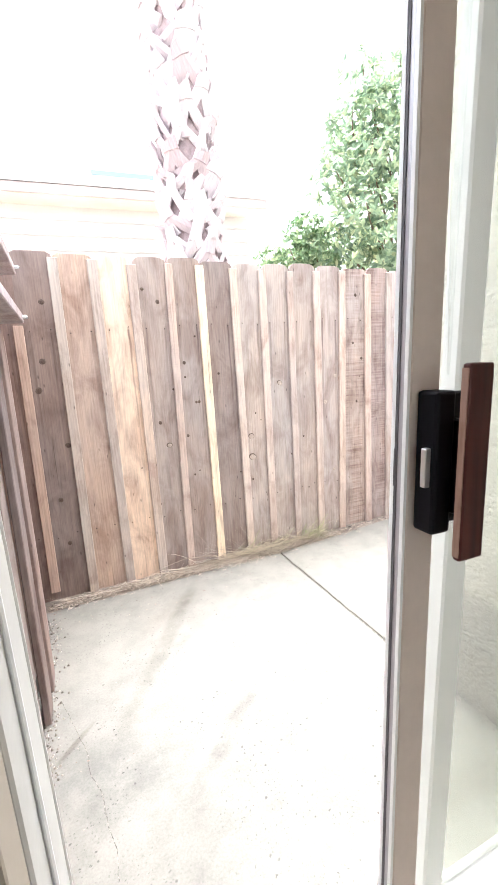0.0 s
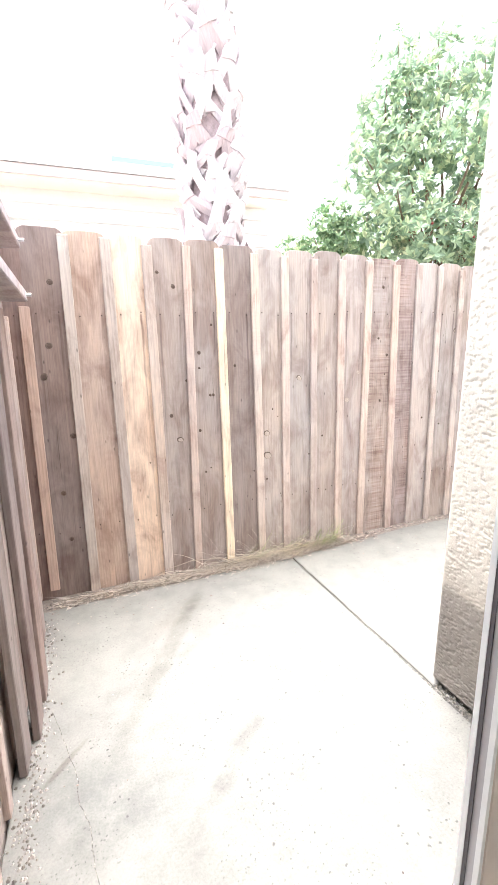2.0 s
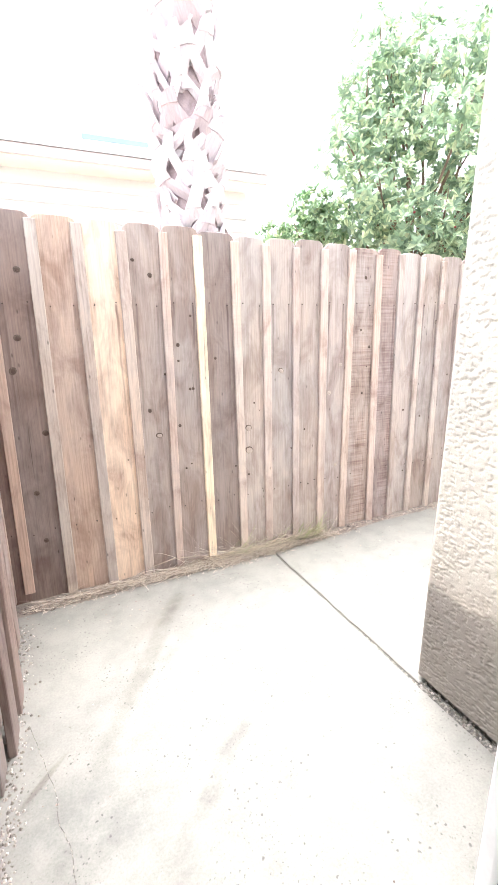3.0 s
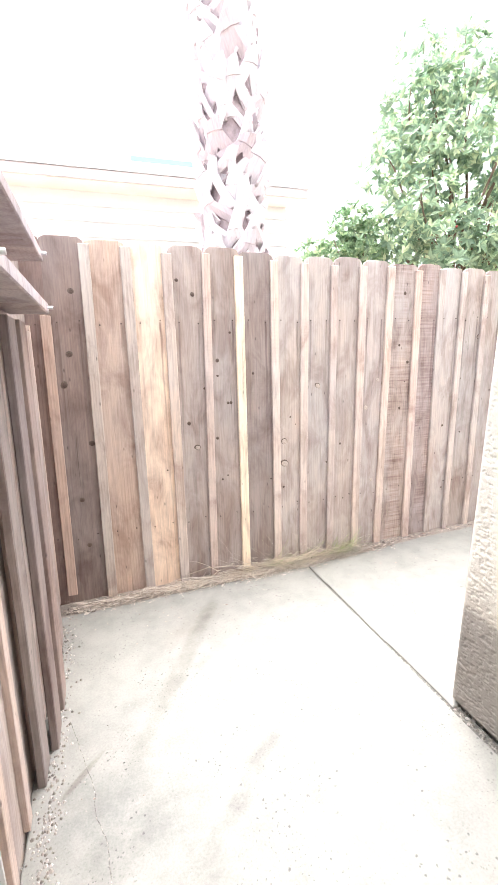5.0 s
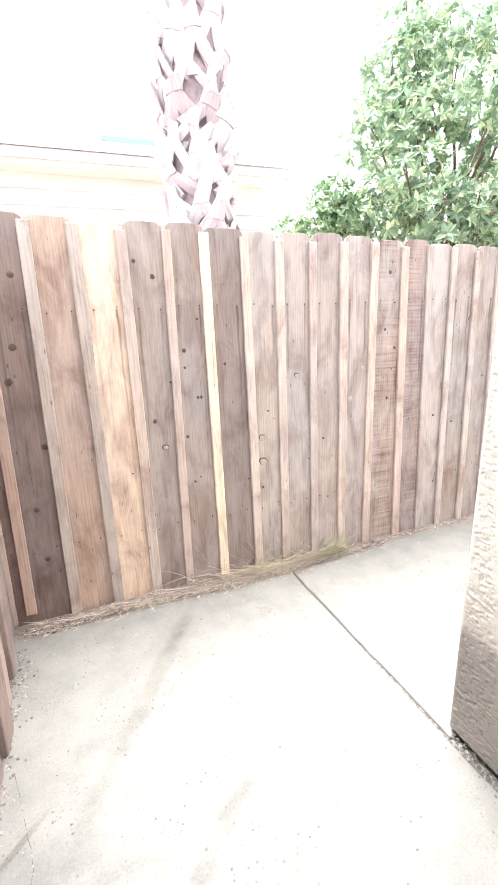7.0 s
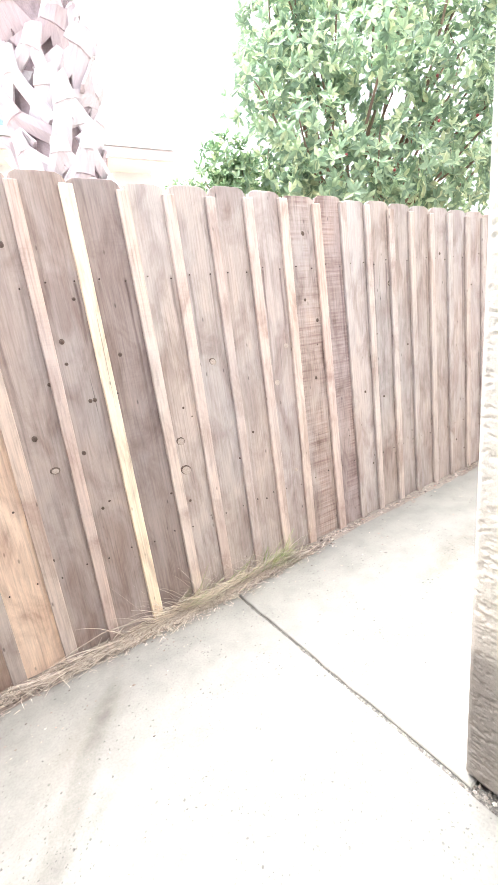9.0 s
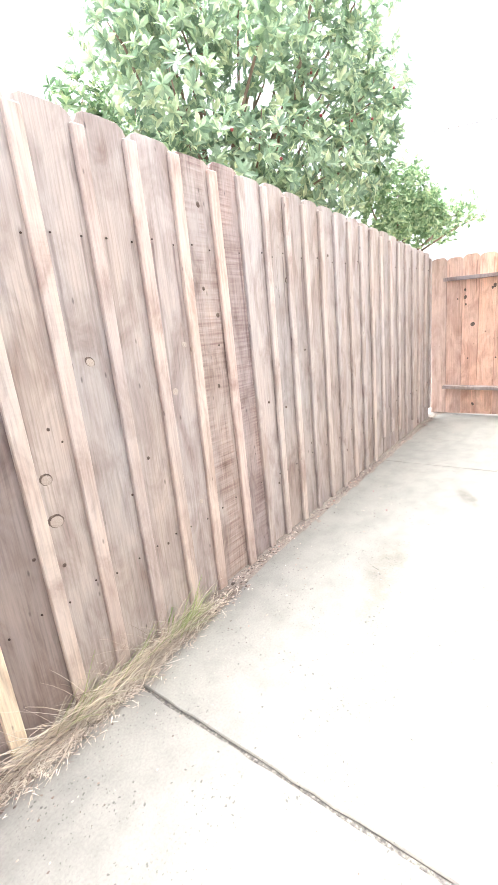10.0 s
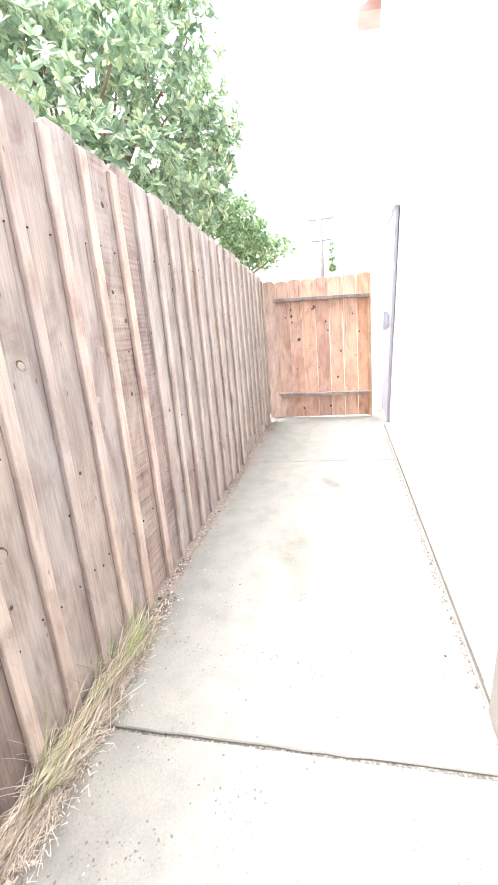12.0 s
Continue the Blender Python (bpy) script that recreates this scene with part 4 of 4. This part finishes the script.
sum_len = [0]
fb = bmesh.new()
bmesh.ops.create_icosphere(fb, subdivisions=2, radius=0.0095)
FRUIT = mesh_of("fruit", fb, BERRY)
rng = random.Random(5)
main = [(2.35, 3.35, 2.15, 0.3), (2.6, 3.2, 2.35, 0.34), (2.75, 3.1, 2.0, 0.36), (3.05, 3.0, 2.15, 0.36), (3.4, 2.95, 2.1, 0.36), (3.75, 2.9, 2.15, 0.36), (2.55, 3.5, 2.75, 0.3),
        (2.8, 3.4, 2.85, 0.32), (3.1, 3.5, 2.95, 0.36), (3.5, 3.2, 2.75, 0.36), (3.85, 2.95, 2.7, 0.34), (4.1, 2.85, 2.45, 0.3), (2.75, 3.6, 3.2, 0.28), (3.0, 3.6, 3.4, 0.3),
        (3.3, 3.5, 3.35, 0.34), (3.7, 3.3, 3.2, 0.36), (4.05, 3.05, 3.05, 0.34), (3.05, 3.8, 3.75, 0.26), (3.4, 3.7, 3.75, 0.3), (3.75, 3.5, 3.65, 0.32), (4.1, 3.3, 3.45, 0.3),
        (4.4, 2.8, 2.75, 0.28), (4.5, 2.9, 3.15, 0.3), (4.45, 2.95, 2.35, 0.26), (3.2, 3.9, 2.4, 0.4), (3.8, 3.7, 2.5, 0.4), (4.2, 3.3, 2.1, 0.34), (3.15, 4.1, 3.1, 0.35),
        (4.35, 2.88, 3.4, 0.28), (4.6, 2.85, 2.95, 0.26), (4.62, 2.82, 2.62, 0.24), (4.0, 2.95, 3.65, 0.32), (3.55, 2.95, 3.45, 0.34), (4.3, 2.95, 3.75, 0.28), (3.1, 2.9, 2.85, 0.28)]
tree("fruit_tree", (3.25, 3.5, -0.03), main, 2800, 0.074, 8, LEAF, 11, "bushy green tree with whorled leaves and small red fruit", 1.6,
     [(2.82, 2.72, 2.22), (3.2, 2.64, 2.3), (3.55, 2.6, 2.35), (4.24, 2.56, 2.72), (3.5, 2.84, 2.68), (2.6, 2.85, 2.15), (3.9, 2.6, 2.45), (2.9, 2.75, 2.05)], gaps=[(2.95, 3.0, 2.5, 0.17), (3.6, 3.4, 2.88, 0.2), (4.2, 3.75, 3.2, 0.22), (2.72, 3.2, 2.68, 0.12), (3.35, 3.0, 2.42, 0.12), (4.05, 2.95, 2.95, 0.15), (3.3, 3.35, 3.15, 0.16)])
low = [(1.78, 3.45, 2.02, 0.16), (1.98, 3.4, 2.05, 0.19), (2.2, 3.35, 2.1, 0.2), (2.1, 3.4, 2.28, 0.17)]
tree("leafy_shrub", (2.05, 3.45, -0.03), low, 420, 0.05, 7, LEAF2, 23, "lower light green shrub behind the board fence", 1.5)
far = [(4.75, 2.85, 1.95, 0.26), (5.05, 2.8, 2.15, 0.3), (5.35, 2.78, 2.0, 0.3), (5.2, 2.85, 2.35, 0.24), (5.6, 2.75, 2.1, 0.26), (5.85, 2.62, 2.0, 0.22), (4.6, 2.95, 2.25, 0.24), (6.1, 2.45, 2.15, 0.15), (6.3, 2.35, 2.05, 0.1)]
tree("leafy_bush", (5.2, 2.95, -0.03), far, 1100, 0.055, 7, LEAF2, 37, "light green bush overhanging the fence corner", 1.62, (), 0.4)

# ---- neighbour's house ----
HY = 7.5
nb = empty("neighbour_house", 0.0, HY, -0.22, label="white lap-sided neighbour house with low eave", category="house")
part("wall", boxed(-9, 3.42, 0.03, 5.0, 0, 4.0), SIDING, nb, "white house wall")
for i in range(18):
    z = 0.1 + i * 0.213
    part("siding_board", prism([(0.03, z), (-0.035, z + 0.003), (-0.035, z + 0.02), (0.026, z + 0.213), (0.03, z + 0.213)], 12.42, "x", -9.0), SIDING, nb)
part("soffit", boxed(-9.2, 3.6, -0.42, 0.03, 3.92, 3.95), SOFFIT, nb, "cream soffit")
part("fascia", boxed(-9.2, 3.6, -0.45, -0.42, 3.93, 4.06, bevel=0.006), FASCIA, nb, "grey-beige fascia board")
roof = part("roof", prism([(-0.47, 4.06), (-0.47, 4.09), (2.6, 4.75), (5.4, 4.15), (5.4, 4.1), (2.6, 4.7)], 12.9, "x", -9.25), ROOFING, nb, "pale low-pitched roof")
part("dormer", boxed(0.2, 2.3, 0.5, 2.4, 4.2, 4.95, bevel=0.01), SIDING, nb, "white dormer")
part("clerestory", boxed(0.95, 1.95, 0.488, 0.51, 4.58, 4.65, bevel=0.004), SKYLIGHT, nb, "pale blue window strip")
win = part("window", boxed(-2.0, 0.0, -0.02, 0.03, 2.2, 3.35, bevel=0.004), SIDING, nb, "cream window trim")
part("window_frame", boxed(-1.9, -0.1, -0.03, -0.02, 2.3, 3.25, bevel=0.003), SOFFIT, win, "cream sash")
part("pane", boxed(-1.8, -0.2, -0.036, -0.03, 2.4, 3.15), GLASS, win, "window pane")

# utility pole far beyond the gate
up = empty("utility_pole", 42.0, 3.35, -0.03, label="grey wooden utility pole with cross-arms", category="utility pole")
pb = bmesh.new()
tube(pb, [(0, 0, 0), (0, 0, 10.5)], [0.2, 0.15], 10)
part("pole", pb, POLEWOOD, up)
for z, half in ((9.3, 1.1), (7.6, 0.9)):
    part("crossarm", boxed(-0.06, 0.06, -half, half, z, z + 0.12, bevel=0.01), POLEWOOD, up)
    for y in (-half * 0.85, -half * 0.4, half * 0.4, half * 0.85):
        ib = bmesh.new()
        tube(ib, [(0, y, z + 0.12), (0, y, z + 0.18), (0, y, z + 0.26)], [0.05, 0.06, 0.03], 8)
        part("insulator", ib, STEEL, up, "grey insulator")
ft = [(43.0, 2.5, 6.9, 0.2), (43.0, 2.55, 6.2, 0.24), (43.0, 2.45, 7.4, 0.15), (43, 2.5, 5.4, 0.3)]
tree("slim_tree", (43.0, 2.5, -0.03), ft, 110, 0.24, 5, LEAF2, 41, "slim distant green tree beyond the gate", 4.5)


wb = bmesh.new()
tube(wb, [(8.9, 11.7, 5.3), (14.9, 6.4, 5.93), (15.9, 5.5, 6.1), (27.9, -5.0, 8.3)], [0.012] * 4, 5)
tagged(part("overhead_wire", wb, POLEWOOD), "thin grey overhead service wire above the yards", "wire", kind="structure")


# ---- dry grass, straw and litter along the fence foot ----
def blades(name, rows, mat, label):
    """Thin bent blades from rows of foot, heading, length, lift, width; one mesh."""
    verts, faces = [], []
    for x, y, z, head, length, lift, w, droop in rows:
        ca, sa = math.cos(head), math.sin(head)
        k0 = len(verts)
        for k in range(5):
            f = k / 4
            r = length * f * math.cos(lift)
            h = length * (f * math.sin(lift) - droop * f * f)
            hw = w * (1 - f * 0.85)
            px, py, pz = x + ca * r, y + sa * r, max(z + h, 0.003)
            verts += [(px - sa * hw, py + ca * hw, pz), (px + sa * hw, py - ca * hw, pz + hw * 0.6)]
        faces += [(k0 + 2 * k, k0 + 2 * k + 1, k0 + 2 * k + 3, k0 + 2 * k + 2) for k in range(4)]
    return tagged(part(name, raw_mesh(name, verts, faces, mat), None), label, "grass", kind="stuff")


rng = random.Random(77)
straw = []
for _ in range(1900):
    x = rng.choice((rng.gauss(1.1, 0.24), rng.gauss(1.15, 0.2), rng.gauss(0.75, 0.3), rng.uniform(-0.15, 1.7)))
    x = min(max(x, -0.2), 1.9)
    along = rng.choice((0.0, math.pi)) + rng.gauss(0, 0.75)
    straw.append((x, 2.526 + rng.gauss(0, 0.022), rng.uniform(0.0, 0.022), along, rng.uniform(0.02, 0.075) + (0.05 if abs(math.sin(along)) < 0.3 else 0.0), rng.uniform(0.0, 0.35), rng.uniform(0.0008, 0.0019), rng.uniform(0.05, 0.25)))
for _ in range(420):
    x = rng.gauss(1.15, 0.22)
    straw.append((x, 2.53 + rng.gauss(0, 0.02), 0.004, rng.uniform(-3.6, 0.4), rng.uniform(0.02, 0.085), rng.uniform(0.4, 1.2), rng.uniform(0.0008, 0.0015), rng.uniform(0.1, 0.5)))
straw += [(0.9, 2.53, 0.01, math.pi - 0.02, 0.7, 0.5, 0.0045, 0.5), (0.83, 2.55, 0.0, math.pi - 0.1, 0.36, 1.05, 0.0024, 0.05), (0.9, 2.55, 0.0, math.pi + 0.1, 0.32, 1.1, 0.0022, 0.1),
          (0.88, 2.57, 0.0, 1.9, 0.24, 1.25, 0.0012, 0.1), (1.5, 2.53, 0.0, 0.05, 0.36, 0.75, 0.0032, 0.42), (1.42, 2.55, 0.0, 2.6, 0.24, 0.9, 0.0016, 0.3), (1.12, 2.54, 0, 1.1, 0.16, 1.2, 0.0012, 0.1)]
for _ in range(130):
    x = rng.choice((rng.gauss(1.0, 0.14), rng.gauss(1.42, 0.1)))
    straw.append((x, 2.55 + rng.gauss(0, 0.015), 0.004, rng.choice((rng.uniform(-0.7, 0.5), rng.uniform(2.5, 3.8))), rng.uniform(0.12, 0.36), rng.uniform(0.3, 1.15), rng.uniform(0.0011, 0.002), rng.uniform(0.15, 0.55)))
for _ in range(330):   # thicker bleached stalks on top of the mat
    x = rng.choice((rng.gauss(1.0, 0.16), rng.gauss(1.32, 0.16), rng.gauss(0.6, 0.3), rng.uniform(-0.1, 1.6)))
    straw.append((x, 2.53 + rng.gauss(0, 0.02), rng.uniform(0.008, 0.028), rng.choice((0.0, math.pi)) + rng.gauss(0, 0.35), rng.uniform(0.05, 0.17), rng.uniform(0.0, 0.3), rng.uniform(0.0017, 0.0032), rng.uniform(0.05, 0.3)))
for _ in range(2600):   # short broken chaff
    x = rng.choice((rng.gauss(1.15, 0.3), rng.gauss(0.75, 0.35), rng.uniform(-0.15, 1.75)))
    y = 2.515 + rng.gauss(0, 0.03) - (0.02 if 0.8 < x < 1.3 else 0.0)
    straw.append((min(max(x, -0.18), 1.95), min(y, 2.57), rng.uniform(0.002, 0.02), rng.uniform(0, 6.283), rng.uniform(0.008, 0.035), rng.uniform(0.0, 0.35), rng.uniform(0.0011, 0.0024), 0.05))
for _ in range(60):   # upright wisps
    x = rng.choice((rng.gauss(0.98, 0.12), rng.gauss(1.4, 0.1)))
    straw.append((x, 2.55 + rng.gauss(0, 0.012), 0.004, rng.choice((rng.uniform(-0.6, 0.3), rng.uniform(2.7, 3.7))), rng.uniform(0.14, 0.32), rng.uniform(0.5, 1.2), rng.uniform(0.002, 0.003), rng.uniform(0.12, 0.4)))
blades("dry_straw", straw, STRAW, "matted dry straw and dead grass along the fence foot")
wisps = []
for _ in range(210):
    x = rng.choice((rng.gauss(1.02, 0.11), rng.gauss(1.38, 0.12), rng.gauss(1.2, 0.2)))
    wisps.append((x, 2.538 + rng.gauss(0, 0.014), rng.uniform(0.004, 0.03), rng.choice((rng.uniform(-0.5, 0.25), rng.uniform(2.9, 3.7))), rng.uniform(0.08, 0.2), rng.uniform(0.15, 0.85), rng.uniform(0.0018, 0.003), rng.uniform(0.1, 0.45)))
blades("straw_tuft", wisps, PALESTRAW, "bleached dry grass tuft rising along the fence foot")
green = []
for cx, n, spread in ((1.47, 46, 0.05), (1.0, 22, 0.05), (1.24, 8, 0.05)):
    for _ in range(n):
        green.append((cx + rng.gauss(0, spread), 2.545 + rng.gauss(0, 0.018), 0.004, rng.uniform(-0.9, 0.5), rng.uniform(0.1, 0.3), rng.uniform(0.4, 1.1), rng.uniform(0.002, 0.0036), rng.uniform(0.15, 0.5)))
blades("grass_tuft", green, GREENBLADE, "sparse green grass tufts among the straw")

verts, faces = [], []
for _ in range(3000):
    x = rng.uniform(-0.2, 5.5)
    y = (2.535 if x < 1.9 else 2.562) + rng.gauss(0, 0.035 if x < 1.9 else 0.018) if rng.random() < 0.9 else rng.uniform(2.2, 2.5)
    y = min(y, 2.585)
    far_out = y < 2.47
    if x > 2.2 and rng.random() < 0.35:
        continue
    r = rng.uniform(0.002, 0.0075) * (1.9 if rng.random() < 0.06 else 1) * (0.6 if far_out else 1)
    z = 0.001 if y < 2.48 else rng.uniform(0.0, 0.008)
    n, a0, k0 = rng.randint(5, 7), rng.uniform(0, 6), len(verts)
    verts.append((x, y, z + r * rng.uniform(0.2, 0.6)))
    verts += [(x + math.cos(a0 + 6.283 * k / n) * r * rng.uniform(0.7, 1.5), y + math.sin(a0 + 6.283 * k / n) * r * rng.uniform(0.7, 1.1), z) for k in range(n)]
    faces += [(k0, k0 + 1 + k, k0 + 1 + (k + 1) % n) for k in range(n)]
for _ in range(1500):   # small dark chips lying about on the slabs
    x, y = rng.uniform(-0.1, 4.6), rng.uniform(1.34, 2.46)
    if rng.random() < 0.4:
        x, y = rng.gauss(1.75, 0.35), rng.gauss(1.9, 0.25)
    if x < 1.15 and rng.random() < 0.5:
        y = rng.uniform(0.7, 2.4)
    if noise.noise(Vector((x * 2.2, y * 2.2, 4.0))) < rng.uniform(-0.5, 0.3) or not (-0.15 < x < 4.7 and (0.66 if x < 1.2 else 1.33) < y < 2.46):
        continue
    r, n, a0, k0 = rng.uniform(0.0008, 0.0026) * (2.0 if rng.random() < 0.08 else 1), 5, rng.uniform(0, 6), len(verts)
    verts.append((x, y, 0.0008 + r * 0.5))
    verts += [(x + math.cos(a0 + 6.283 * k / n) * r * rng.uniform(0.6, 1.9), y + math.sin(a0 + 6.283 * k / n) * r * rng.uniform(0.6, 1.2), 0.0008) for k in range(n)]
    faces += [(k0, k0 + 1 + k, k0 + 1 + (k + 1) % n) for k in range(n)]
tagged(part("leaf_litter", raw_mesh("leaf_litter", verts, faces, LITTER), None), "dry leaf bits and pebbles along the fence foot", "litter", kind="stuff")
verts, faces = [], []
for _ in range(2200):
    x, y = -0.18 + rng.gauss(0, 0.022), rng.uniform(0.64, 2.4)
    if rng.random() < 0.3:
        x, y = 1.245 + rng.gauss(0, 0.02), rng.uniform(0.7, 1.36)
    if rng.random() < 0.5:
        x = rng.uniform(1.5, 4.5)
        y = 1.324 + abs(rng.gauss(0, 0.012))
    r, k0 = rng.uniform(0.002, 0.007), len(verts)
    n, a0, z = 5, rng.uniform(0, 6), 0.0 if x < 0 or x > 1.4 else -0.006
    verts.append((x, y, z + r * 1.1))
    verts += [(x + math.cos(a0 + 6.283 * k / n) * r, y + math.sin(a0 + 6.283 * k / n) * r, z) for k in range(n)]
    faces += [(k0, k0 + 1 + k, k0 + 1 + (k + 1) % n) for k in range(n)]
tagged(part("gravel", raw_mesh("gravel", verts, faces, GRAVEL), None), "fine loose gravel beside the slab edges", "gravel", kind="stuff")
for x, y in ((1.63, 1.4), (3.15, 2.38), (2.9, 2.2), (4.3, 1.6)):
    b = part("fallen_berry", FRUIT, None, None, at=pose(x, y, 0.004) @ Matrix.Diagonal((0.5, 0.55, 0.35, 1)))
    tagged(b, "fallen dark red berry on the concrete", "berry", "fallen berries")

# hairline crack in the patio slab
bm = bmesh.new()
pts = [(0.005, 1.02), (0.006, 1.1), (-0.012, 1.2), (-0.02, 1.3), (-0.045, 1.36), (-0.05, 1.46), (-0.09, 1.6), (-0.115, 1.7), (-0.145, 1.78)]
quads = []
for (x0, y0), (x1, y1) in zip(pts, pts[1:]):
    for k in range(4):
        f = k / 4
        quads.append((x0 + (x1 - x0) * f + rng.uniform(-0.003, 0.003), y0 + (y1 - y0) * f))
strip = [(bm.verts.new((x - 0.0011, y, 0.0024)), bm.verts.new((x + 0.0014 * rng.uniform(0.3, 1.2), y, 0.0024))) for x, y in quads]
for a, b in zip(strip, strip[1:]):
    bm.faces.new((a[0], a[1], b[1], b[0]))
tagged(part("slab_crack", bm, GRIT), "thin jagged crack across the patio slab", "crack", kind="structure")
